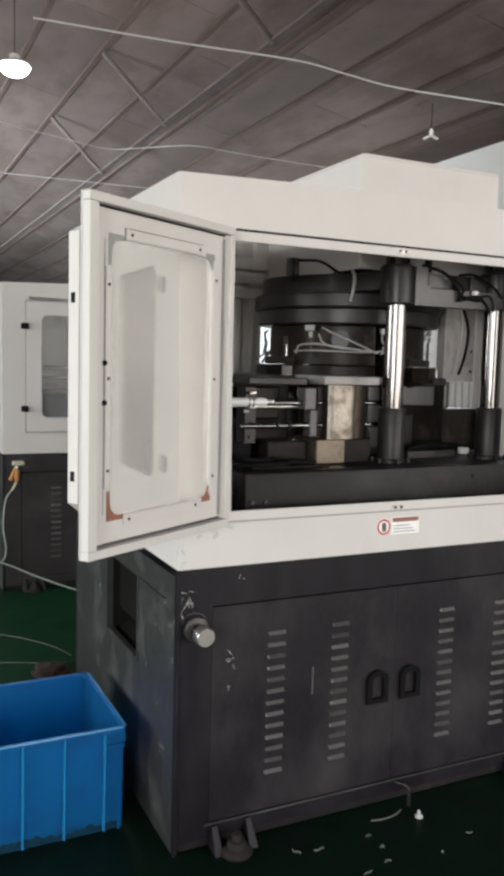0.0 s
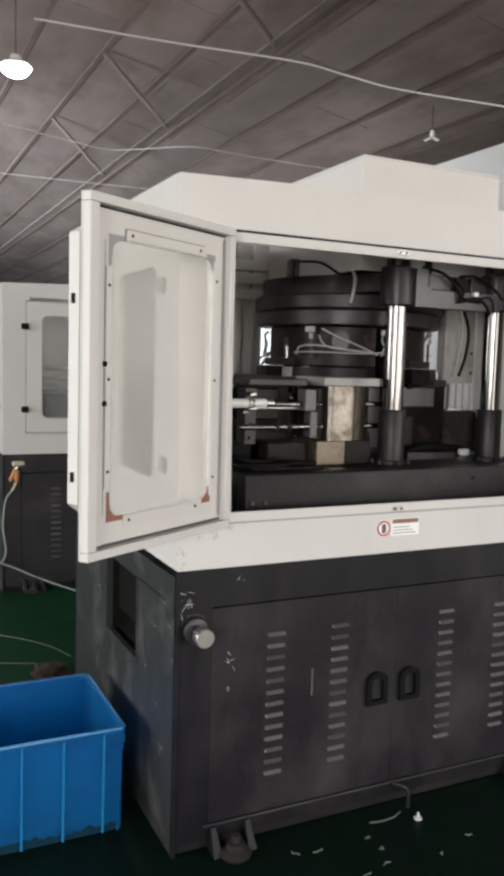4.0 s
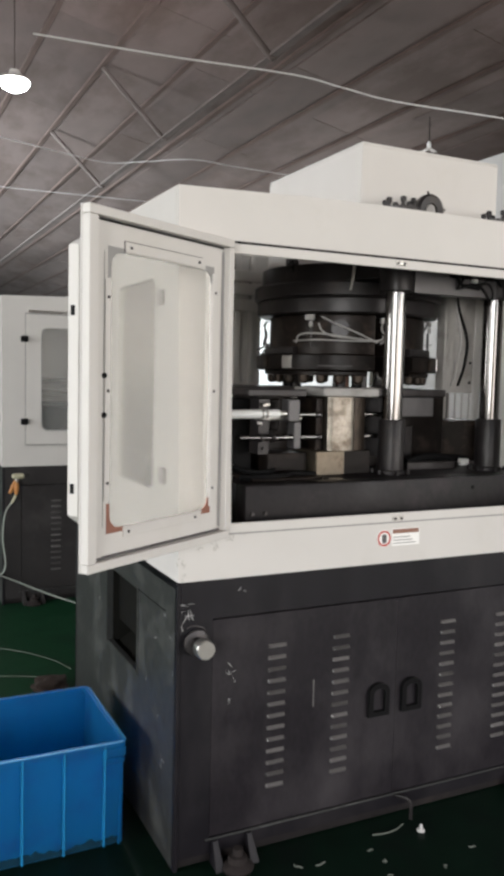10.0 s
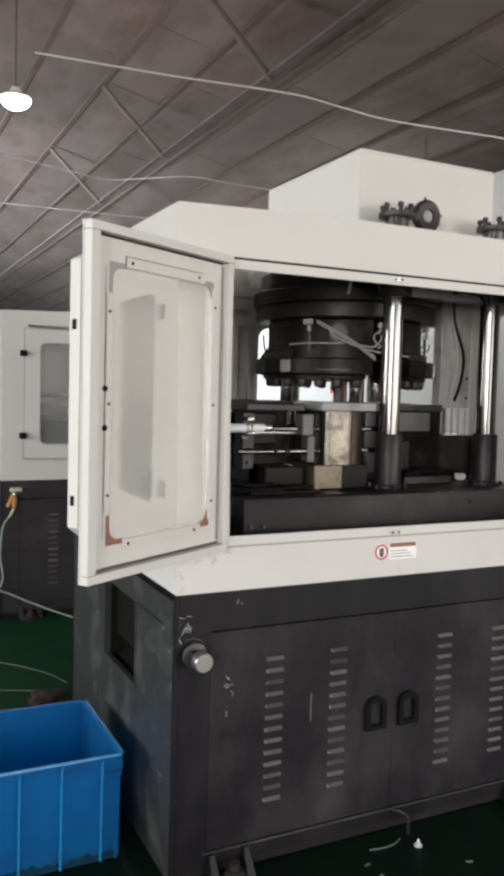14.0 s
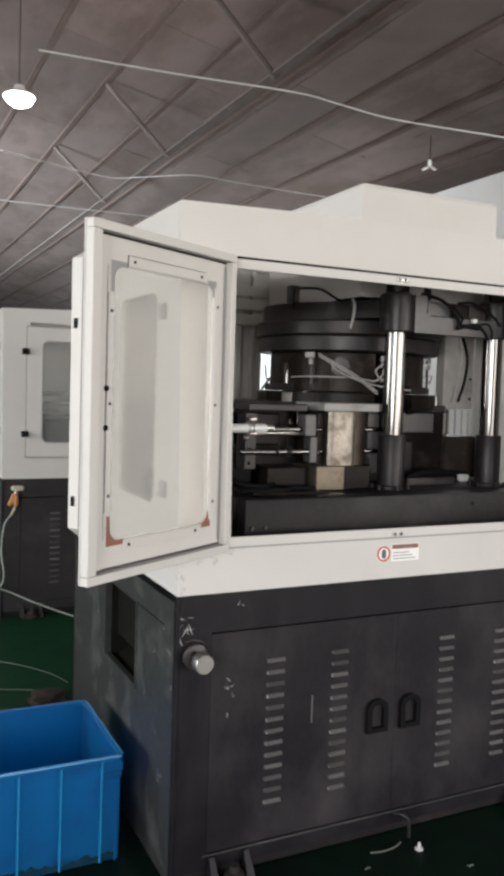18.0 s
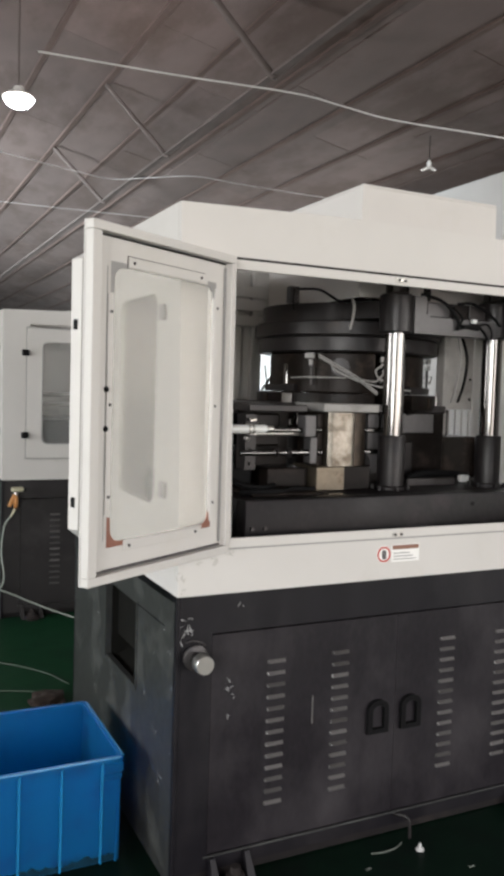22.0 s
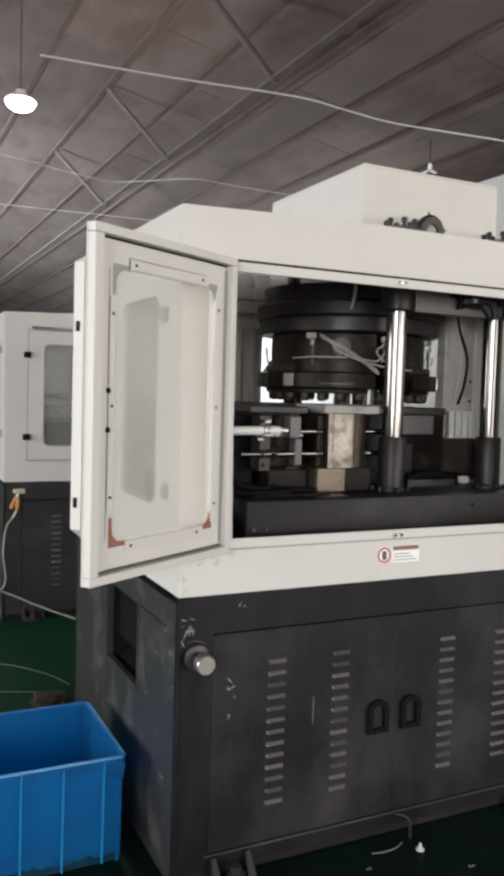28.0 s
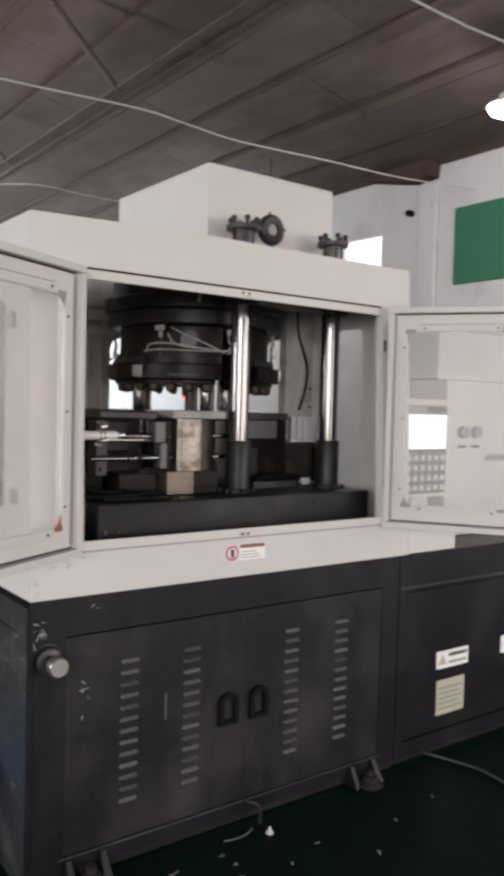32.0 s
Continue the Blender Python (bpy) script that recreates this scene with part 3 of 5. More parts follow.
def machine_base(ox, oy, paint):
    t = thing("base_cabinet", (ox + BW / 2, oy + BD / 2, 0), "dark charcoal steel machine base cabinet on the green floor, scratched", "cabinet", "base cabinets")
    M = Matrix.Translation((ox, oy, 0))
    leafs = ((0.1135, 0.7847), (0.7853, 1.4565))
    hole = [rect(0.112, 1.458, 0.083, 0.763)]
    part("front_frame", sheet(rect(0, BW, 0.035, BH), hole, 0.02, M @ upright(0, 0.02, 0)), paint, t)
    side = [rect(0.372, 0.735, 0.487, 0.768)]
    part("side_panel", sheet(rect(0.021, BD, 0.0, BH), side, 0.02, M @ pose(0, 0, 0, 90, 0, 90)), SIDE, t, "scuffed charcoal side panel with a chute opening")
    part("side_panel", sheet(rect(0.021, BD, 0.0, BH), [], 0.02, M @ pose(BW - 0.02, 0, 0, 90, 0, 90)), DARK, t)
    part("back_panel", sheet(rect(0.0, BW, 0.0, BH), [], 0.02, M @ pose(0, BD + 0.02, 0, 90, 0, 0)), DARK, t)
    part("deck", box(ox, ox + BW, oy + 0.002, oy + BD, BH - 0.024, BH - 0.001, 0.001), DARK, t)
    part("kick_plate", box(ox + 0.004, ox + BW - 0.004, oy + 0.012, oy + 0.03, 0.004, 0.06, 0.001), IRON, t)
    part("corner_post", box(ox - 0.003, ox + 0.012, oy - 0.003, oy + 0.016, 0.0, BH - 0.002, 0.003), DARK, t)
    part("lip", box(ox + 0.10, ox + 1.47, oy - 0.003, oy + 0.012, 0.075, 0.081, 0.002), SIDE, t)
    # chute behind the side opening
    bm = bmesh.new()
    vs = [bm.verts.new(M @ Vector(v)) for v in ((0.03, 0.36, 0.47), (0.03, 0.75, 0.47), (0.55, 0.75, 0.80), (0.55, 0.36, 0.80), (0.03, 0.36, 0.462), (0.03, 0.75, 0.462), (0.55, 0.75, 0.792), (0.55, 0.36, 0.792))]
    for q in ((0, 1, 2, 3), (7, 6, 5, 4), (0, 4, 5, 1), (1, 5, 6, 2), (2, 6, 7, 3), (3, 7, 4, 0)):
        bm.faces.new([vs[k] for k in q])
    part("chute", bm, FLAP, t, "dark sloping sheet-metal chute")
    part("opening_trim", box(ox - 0.004, ox - 0.0002, oy + 0.362, oy + 0.372, 0.48, 0.775, 0), SIDE, t)
    part("opening_trim", box(ox - 0.004, ox - 0.0002, oy + 0.735, oy + 0.745, 0.48, 0.775, 0), SIDE, t)
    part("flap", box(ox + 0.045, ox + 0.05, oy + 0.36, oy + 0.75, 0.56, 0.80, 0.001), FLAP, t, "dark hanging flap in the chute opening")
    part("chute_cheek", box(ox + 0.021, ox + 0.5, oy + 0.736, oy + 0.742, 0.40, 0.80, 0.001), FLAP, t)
    part("seam_shade_line", box(ox - 0.0006, ox + 0.002, oy + 0.10, oy + 0.371, 0.768, 0.7715, 0), RUBBER, t)
    for i, (x0, x1) in enumerate(leafs):
        leaf = part("door", box(ox + x0, ox + x1, oy + 0.002, oy + 0.018, 0.085, 0.7575, 0.0012), DOOR_DARK if paint is DARK else paint, t)
        hx = ox + (0.713 if i == 0 else 0.845)
        bm = sheet(arch(0.040, -0.056, 0.056), [arch(0.023, -0.040, 0.038)], 0.014, Matrix.Translation((hx, 0, 0.424)) @ M.to_3x3().to_4x4() @ upright(0, oy + 0.001, 0))
        part("pull_handle", bm, RUBBER, leaf, "black arched pull handle")
        if i == 0:
            part("latch_slot", box(ox + 0.464, ox + 0.468, oy - 0.001, oy + 0.004, 0.435, 0.525, 0.001), LOUVRE, leaf)
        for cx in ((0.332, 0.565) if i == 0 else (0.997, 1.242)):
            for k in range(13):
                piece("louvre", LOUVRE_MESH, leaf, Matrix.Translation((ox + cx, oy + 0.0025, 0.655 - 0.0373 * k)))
    # jacking feet
    for fx in (0.12, 1.30):
        for dx in (0.0, 0.115):
            bm = bmesh.new()
            vs = [bm.verts.new((ox + fx + dx + a, oy + b, c)) for a, b, c in ((0.0, 0.01, 0.075), (0.016, 0.01, 0.075), (0.0, 0.01, 0.0), (0.016, 0.01, 0.0), (-0.004, -0.055, 0.0), (0.024, -0.055, 0.0), (0.0, -0.012, 0.075), (0.016, -0.012, 0.075))]
            bmesh.ops.convex_hull(bm, input=vs)
            part("foot_rib", bm, DARK if paint is DARK else HAZED, t)
        part("foot_pad", lathe([(0.046, 0.0), (0.050, 0.010), (0.040, 0.020), (0.030, 0.024), (0.028, 0.042), (0.016, 0.045), (0.015, 0.065)], (ox + fx + 0.065, oy - 0.055, 0), 18), RUST, t, "rusty levelling foot")
    return t


BASE = machine_base(0, 0, DARK)
machine_base(FX, FY, HAZED)
chips([(0.03, 0.79, 0.032, 8), (0.012, 0.74, 0.02, 4), (0.17, 0.60, 0.026, 4), (0.19, 0.565, 0.014, 2), (0.17, 0.50, 0.01, 3), (0.205, 0.84, 0.012, 3)], BASE, upright(0, 0.0, 0), 3)
chips([(-0.06, 0.70, 0.012, 5), (-0.19, 0.66, 0.012, 4), (-0.03, 0.60, 0.012, 4), (-0.02, 0.40, 0.008, 3), (-0.12, 0.30, 0.03, 6), (-0.85, 0.62, 0.02, 5), (-0.014, 0.72, 0.012, 5), (-0.012, 0.83, 0.012, 5), (-0.012, 0.52, 0.010, 4), (-0.28, 0.50, 0.012, 3), (-0.16, 0.42, 0.012, 4), (-0.95, 0.70, 0.02, 4), (-0.10, 0.76, 0.014, 4)], BASE, pose(0, 0, 0, 90, 0, -90), 5)


def pipe_port():
    t = thing("pipe_coupling", (0.057, 0, 0.70), "silvery capped pipe coupling standing out of the base", "pipe fitting")
    part("flange", lathe([(0.033, -0.002), (0.038, -0.006), (0.038, -0.014), (0.03, -0.018)], (0.057, 0, 0.70), 24, axis="Y"), GREY_IRON, t)
    part("neck", lathe([(0.02, -0.016), (0.02, -0.05), (0.024, -0.052)], (0.057, 0, 0.70), 20, axis="Y"), CHROME, t)
    part("cap", lathe([(0.026, -0.05), (0.0285, -0.054), (0.0285, -0.083), (0.026, -0.087), (0.001, -0.087)], (0.057, 0, 0.70), 24, axis="Y"), STEEL, t, "dull silver cap")
    part("strap", tube([(0.03, -0.003, 0.745), (0.05, -0.006, 0.75), (0.075, -0.006, 0.742), (0.088, -0.003, 0.73)], 0.003, 5), GREY_IRON, t)


pipe_port()


def side_base():
    t = thing("extension_base", (2.5, 0.6, 0), "dark charcoal steel base extension beside the machine", "cabinet")
    part("front_frame", sheet(rect(1.556, 3.5, 0.035, BH), [rect(1.60, 2.45, 0.10, 0.725), rect(2.50, 3.42, 0.10, 0.725)], 0.02, upright(0, 0.02, 0)), DARK, t)
    part("door", box(1.604, 2.446, 0.003, 0.016, 0.104, 0.721, 0.003), DARK, t)
    part("door", box(2.504, 3.416, 0.003, 0.016, 0.104, 0.721, 0.003), DARK, t)
    part("rail", box(1.56, 3.49, -0.006, 0.001, 0.738, 0.748, 0.002), SIDE, t)
    part("deck", box(1.556, 3.5, 0.004, 1.2, BH - 0.024, BH - 0.002, 0.001), GREY_IRON, t, "dusty grey base top")
    part("end_panel", box(3.48, 3.5, 0.021, 1.2, 0, BH - 0.025, 0.001), DARK, t)
    part("back_panel", box(1.556, 3.479, 1.18, 1.2, 0, BH - 0.025, 0.001), DARK, t)
    part("kick_plate", box(1.56, 3.49, 0.03, 0.05, 0.0, 0.06, 0.001), IRON, t)
    s = part("warning_label", box(1.80, 2.005, -0.0015, 0.0028, 0.368, 0.443, 0), PAPER, t, "white warning label")
    part("triangle", sheet([(1.808, 0.385), (1.862, 0.385), (1.835, 0.43)], [], 0.001, upright(0, -0.0016, 0)), CREAM, s)
    part("print_bar", box(1.875, 1.99, -0.0028, -0.0016, 0.415, 0.43, 0), INK, s)
    part("print_bar", box(1.875, 1.99, -0.0028, -0.0016, 0.385, 0.395, 0), GREY_PLASTIC, s)
    s = part("rating_label", box(1.805, 1.985, -0.0015, 0.0028, 0.168, 0.318, 0), CREAM, t, "yellowed rating label")
    for k in range(5):
        part("print_bar", box(1.815, 1.97 - 0.02 * (k % 2), -0.0026, -0.0016, 0.19 + 0.022 * k, 0.198 + 0.022 * k, 0), GREY_PLASTIC, s)
    part("warning_label", box(2.24, 2.42, -0.0015, 0.0028, 0.37, 0.45, 0), PAPER, t, "white warning label")


side_base()

# ---- the white enclosure ----
TOP = 2.04


LEAN = math.degrees(math.atan2(0.045, TOP - BH))


def front_plane(ox, oy):
    """Origin at the enclosure's lower front corner; u along x, v up the leaning front."""
    return Matrix.Translation((ox, oy, BH)) @ pose(0, 0, 0, 90 - LEAN, 0, 0)


def enclosure(ox, oy, TOP=2.04, rails=True):
    t = thing("machine_enclosure", (ox + 0.8, oy + 0.6, BH), "off-white sheet-steel machine enclosure with a wide front opening", "enclosure", "enclosures")
    F = front_plane(ox, oy)
    hgt = TOP - BH
    head = min(0.985, hgt - 0.1)
    back = Matrix.Translation((0, 0, -0.018))
    part("front_panel", sheet([(0, 0), (1.60, 0), (1.60, hgt), (0.56, hgt), (0, hgt - 0.017)], [rect(0.168, 1.425, 0.150, head)], 0.018, F @ back), WHITE, t)
    # inner rebate of the opening and the guide rails
    if rails:
        part("lower_rail", sheet(rect(0.16, 1.43, 0.138, 0.166), [], 0.012, F @ Matrix.Translation((0, 0, 0.0005))), WHITE, t)
        part("upper_rail", sheet(rect(0.16, 1.43, 0.962, 0.990), [], 0.012, F @ Matrix.Translation((0, 0, 0.0005))), WHITE, t)
        part("gasket", sheet(rect(0.155, 1.43, 0.1315, 0.1365), [], 0.003, F @ Matrix.Translation((0, 0, 0.0005))), GREY_PLASTIC, t)
        part("gasket", sheet(rect(0.155, 1.43, 0.9915, 0.9985), [], 0.006, F @ Matrix.Translation((0, 0, 0.0005))), RUBBER, t)
        part("post_lip", sheet(rect(0.135, 0.159, 0.138, 0.998), [], 0.016, F @ Matrix.Translation((0, 0, 0.0005))), WHITE, t)
        part("post_lip", sheet(rect(1.431, 1.458, 0.138, 0.998), [], 0.016, F @ Matrix.Translation((0, 0, 0.0005))), WHITE, t)
        for v in (0.148, 0.978):
            bm = bmesh.new()
            box(0.74, 0.785, v - 0.007, v + 0.007, 0.013, 0.017, 0.002, bm, F)
            c = part("catch_plate", bm, STEEL, t)
            for du in (-0.012, 0.012):
                part("bolt", rod(F @ Vector((0.7625 + du, v, 0.017)), F @ Vector((0.7625 + du, v, 0.021)), 0.004, n=8), IRON, c)
    # left side with its window
    L = pose(ox, oy, 0, 90, 0, 90)
    quad = [(0.019, BH), (1.22, BH), (1.22, TOP), (0.064, TOP)]
    low = [(0.019, BH), (1.22, BH), (1.22, TOP - 0.017), (0.064, TOP - 0.017)]
    part("side_panel", sheet(low, [rounded(0.24, 0.63, 1.12, 1.78, 0.04)], 0.016, L), WHITE, t)
    part("pane", sheet(rect(0.23, 0.64, 1.11, 1.79), [], 0.004, Matrix.Translation((0.017, 0, 0)) @ L), CLEAN_PANE, t, "clear plastic pane")
    for y, z in ((0.168, 1.713), (0.132, 1.178)):
        part("latch_block", box(ox - 0.014, ox - 0.0005, oy + y - 0.02, oy + y + 0.02, z - 0.024, z + 0.024, 0.003), GREY_PLASTIC, t)
    R = pose(ox + 1.584, oy, 0, 90, 0, 90)
    part("side_panel", sheet(quad, [rounded(0.29, 0.46, 1.13, 1.82, 0.03), rounded(0.605, 1.17, 1.13, 1.80, 0.04)], 0.016, R), WHITE, t)
    if rails:
        for k in range(4):
            part("grille_bar", box(ox + 1.587, ox + 1.597, oy + 0.635 + 0.045 * k, oy + 0.6385 + 0.045 * k, 1.195, 1.425, 0.001), PLATE, t)
    part("back_panel", sheet(rect(0.017, 1.583, BH, TOP), [rounded(0.84, 1.54, 1.13, 1.775, 0.05)], 0.016, pose(ox, oy + 1.22, 0, 90, 0, 0)), WHITE, t)
    # folded ribs inside the back and the side
    for x0, x1 in ((0.695, 0.725), (0.775, 0.795)):
        part("inner_rib", box(ox + x0, ox + x1, oy + 1.175, oy + 1.203, BH + 0.005, TOP - 0.02, 0.003), WHITE, t)
    for z in (1.80, 1.87, 1.93):
        part("inner_rib", box(ox + 0.60, ox + 0.845, oy + 1.165, oy + 1.174, z - 0.026, z + 0.026, 0.004), WHITE, t)
    hole = [rect(0.44, 1.53, 0.20, 1.19)]
    part("roof_panel", sheet(rect(0.40, 1.598, 0.05, 1.215), hole, 0.016, pose(ox, oy, TOP - 0.018)), WHITE, t)
    bm = bmesh.new()
    vs = [bm.verts.new((ox + x, oy + y, TOP + z)) for y in (0.05, 1.215) for x, z in ((0.003, -0.033), (0.003, -0.0185), (0.398, -0.006), (0.398, -0.022))]
    bmesh.ops.convex_hull(bm, input=vs)
    part("roof_flange", bm, WHITE, t)
    part("skirt", box(ox + 1.601, ox + 1.895, oy + 0.001, oy + 0.03, BH + 0.002, 0.985, 0.003), WHITE, t)
    part("skirt_end", box(ox + 1.88, ox + 1.894, oy + 0.031, oy + 0.22, BH + 0.002, 0.985, 0.003), WHITE, t)
    for z, y in ((1.722, 0.0175), (1.179, -0.0035)):
        part("hinge", box(ox + 1.436, ox + 1.446, oy + y - 0.007, oy + y, z - 0.022, z + 0.022, 0.002), RUBBER, t, "small black hinge pin")
    return t


ENC = enclosure(0, 0)
FAR = enclosure(FX, FY, 1.965, False)


def sticker():
    F = front_plane(0, 0)

    def flat(loop, lift, holes=()):
        return sheet(loop, holes, 0.0008, F @ Matrix.Translation((0, 0, lift)))

    t = part("warning_sticker", flat(rect(0.748, 0.860, 0.055, 0.112), 0.0004), PAPER, ENC, "white warning sticker with a red header")
    part("header_bar", flat(rect(0.752, 0.857, 0.096, 0.110), 0.0014), BROWN_INK, t)
    for k in range(3):
        part("print_bar", flat(rect(0.755, 0.845 - 0.012 * k, 0.062 + 0.010 * k, 0.065 + 0.010 * k), 0.0014), GREY_PLASTIC, t)
    c = part("round_sign", flat(rounded(0.690, 0.746, 0.054, 0.110, 0.0279, 8), 0.0004), PAPER, ENC, "round red prohibition sign")
    part("ring", flat(rounded(0.692, 0.744, 0.056, 0.108, 0.0259, 8), 0.0014, [rounded(0.698, 0.738, 0.062, 0.102, 0.0199, 8)]), RED, c)
    part("palm_mark", flat(rounded(0.710, 0.727, 0.066, 0.096, 0.006), 0.0014), INK, c)


sticker()
chips([(0.02, 0.02, 0.012, 5), (0.012, 0.06, 0.016, 5), (0.155, 0.115, 0.022, 5), (0.115, 0.105, 0.024, 5), (0.075, 0.098, 0.02, 4), (0.03, 0.12, 0.012, 3), (0.21, 0.125, 0.016, 3)], ENC, front_plane(0, 0), 8, SMEAR, 1.8)


def enclosure_door(parent, hinge, turn, sign, pane, label):
    """A door leaf: u from the hinge to the free edge, v up. sign: 1 if its inner face looks along the leaf plane's own normal."""
    W, H, z0 = 0.575, 0.862, 1.008
    P = pose(hinge[0], hinge[1], z0, 90, 0, turn)
    if sign < 0:
        P = P @ Matrix.Diagonal((1, 1, -1, 1))
    win = rounded(0.075, 0.478, 0.092, 0.768, 0.035)
    d = part("door", sheet(rect(0.0, W, 0, H), [win], 0.004, P), WHITE, parent, label)

    def bar(name, u0, u1, v0, v1, w0, w1, material, bevel=0.0015, note=""):
        return part(name, box(u0, u1, v0, v1, w0, w1, bevel, m=P), material, d, note)

    # rim that closes on the frame, with its rubber seal
    bar("rim", 0.0, W, H - 0.022, H, 0.0045, 0.030, WHITE)
    bar("rim", 0.0, W, 0.0, 0.022, 0.0045, 0.030, WHITE)
    bar("rim", W - 0.03, W, 0.023, H - 0.023, 0.0045, 0.030, WHITE)
    bar("rim", 0.0, 0.022, 0.023, H - 0.023, 0.0045, 0.030, WHITE)
    bar("seal", 0.024, W - 0.045, H - 0.0275, H - 0.0235, 0.0045, 0.010, RUBBER)
    bar("seal", 0.024, W - 0.045, 0.0235, 0.029, 0.0045, 0.011, INK)
    bar("seal", W - 0.068, W - 0.063, 0.12, H - 0.14, 0.0045, 0.010, GREY_PLASTIC)
    bar("seal", 0.0235, 0.0285, 0.035, H - 0.035, 0.0045, 0.011, GREY_PLASTIC)
    # thin dark bars drawn as the shadow gaps beside the clamp strips
    bar("seam_shade_line", 0.5005, 0.5025, 0.10, 0.765, 0.0045, 0.0055, GREY_PLASTIC, 0)
    bar("seam_shade_line", 0.118, 0.432, 0.797, 0.7985, 0.0045, 0.0055, INK, 0)
    bar("seam_shade_line", 0.4305, 0.433, 0.770, 0.797, 0.0045, 0.0055, INK, 0)
    bar("stiffener", W - 0.062, W - 0.034, 0.03, H - 0.03, 0.0045, 0.016, WHITE)
    # strips that clamp the pane
    for u0, u1, v0, v1 in ((0.12, 0.43, 0.770, 0.796), (0.12, 0.43, 0.066, 0.090), (0.050, 0.073, 0.10, 0.76), (0.480, 0.500, 0.165, 0.70)):
        s = bar("clamp_strip", u0, u1, v0, v1, 0.0045, 0.0085, WHITE, 0.001)
        tall = v1 - v0 > u1 - u0
        for f in (0.08, 0.5, 0.92) if tall else (0.06, 0.94):
            u, v = (u0 + u1) / 2 if tall else u0 + f * (u1 - u0), v0 + f * (v1 - v0) if tall else (v0 + v1) / 2
            part("screw", rod(P @ Vector((u, v, 0.0085)), P @ Vector((u, v, 0.011)), 0.004, n=8), IRON, s)
    part("pane", sheet(rounded(0.066, 0.487, 0.082, 0.777, 0.03), [], 0.003, P @ Matrix.Translation((0, 0, -0.0035))), pane, d, "hazy clear plastic pane").visible_shadow = False
    rusty = RUSTY_EDGE if pane is HAZY_PANE else GREY_PLASTIC
    for cu, cv, su, sv, material in ((0.478, 0.092, -1, 1, rusty), (0.075, 0.092, 1, 1, rusty), (0.478, 0.768, -1, -1, GREY_PLASTIC), (0.075, 0.768, 1, -1, GREY_PLASTIC)):
        g = 1.0 if cu > 0.3 else 0.55
        loop = [(cu - su * 0.011, cv - sv * 0.011), (cu + su * 0.055 * g, cv - sv * 0.011), (cu + su * 0.05 * g, cv + sv * 0.001), (cu + su * 0.034, cv + sv * 0.001), (cu + su * 0.018, cv + sv * 0.005), (cu + su * 0.005, cv + sv * 0.018), (cu + su * 0.001, cv + sv * 0.034), (cu + su * 0.001, cv + sv * 0.062 * g), (cu - su * 0.011, cv + sv * 0.066 * g)]
        part("corner_gusset", sheet(loop, [], 0.003, P @ Matrix.Translation((0, 0, 0.0014))), material, d)
    for v in (0.375, 0.470):
        part("latch_stud", rod(P @ Vector((0.512, v, 0.008)), P @ Vector((0.512, v, 0.020)), 0.007, n=10), RUBBER, d)
    # raised window housing on the outer face, whose edge stands past the leaf
    h = part("outer_housing", sheet([(0.03, 0.07), (W - 0.09, 0.07), (W - 0.001, 0.135), (W - 0.001, 0.772), (W - 0.07, 0.81), (0.03, 0.81)], [rounded(0.045, 0.500, 0.082, 0.795, 0.035)], 0.034, P @ Matrix.Translation((0, 0, -0.0395))), WHITE, d)
    for v in (0.20, 0.62):
        bm = bmesh.new()
        box(W - 0.0015, W + 0.0015, v - 0.012, v + 0.012, -0.030, -0.018, 0.0005, bm, P)
        part("latch_slot", bm, RUBBER, h)
    return d


enclosure_door(ENC, (0.135, 0.005), 180 + 30.5, -1, HAZY_PANE, "open white enclosure door with a framed window")
enclosure_door(ENC, (1.455, 0.005), -55.6, 1, PANE, "open white enclosure door with a framed window")


def closed_door(parent, x0, x1, z0, z1, y):
    """A flush leaf seen from outside: plain sheet, dark joint, round-cornered pane."""
    P = upright(0, y, 0)
    win = rounded(x0 + 0.095, x1 - 0.095, z0 + 0.09, z1 - 0.085, 0.04)
    d = part("door", sheet(rect(x0, x1, z0, z1), [win], 0.010, P), WHITE, parent, "closed white enclosure door with a round-cornered window")
    for u0, u1, v0, v1 in ((x0 - 0.006, x0 - 0.0005, z0 - 0.006, z1 + 0.006), (x1 + 0.0005, x1 + 0.006, z0 - 0.006, z1 + 0.006), (x0, x1, z0 - 0.006, z0 - 0.0005), (x0, x1, z1 + 0.0005, z1 + 0.006)):
        part("joint", box(u0, u1, y - 0.003, y + 0.001, v0, v1, 0), GREY_PLASTIC, d)
    part("pane_gasket", sheet(rounded(x0 + 0.092, x1 - 0.092, z0 + 0.087, z1 - 0.082, 0.042), [rounded(x0 + 0.099, x1 - 0.099, z0 + 0.094, z1 - 0.089, 0.038)], 0.003, upright(0, y - 0.0102, 0)), GREY_PLASTIC, d)
    part("pane", sheet(rounded(x0 + 0.09, x1 - 0.09, z0 + 0.085, z1 - 0.08, 0.04), [], 0.003, upright(0, y + 0.0035, 0)), CLEAN_PANE, d, "clear plastic pane").visible_shadow = False
    for z in (z0 + 0.145, z1 - 0.155):
        part("hinge", box(x0 - 0.034, x0 + 0.008, y - 0.040, y - 0.011, z - 0.019, z + 0.019, 0.005), RUBBER, d, "black hinge block")


closed_door(FAR, 0.105, 0.66, 1.02, 1.835, FY - 0.006)

# ---- press inside the enclosure ----
BED = 1.135
CX, CY = 1.05, 0.80
COLS = ((0.944, 0.30), (1.407, 0.30), (0.950, 1.08), (1.410, 1.08))


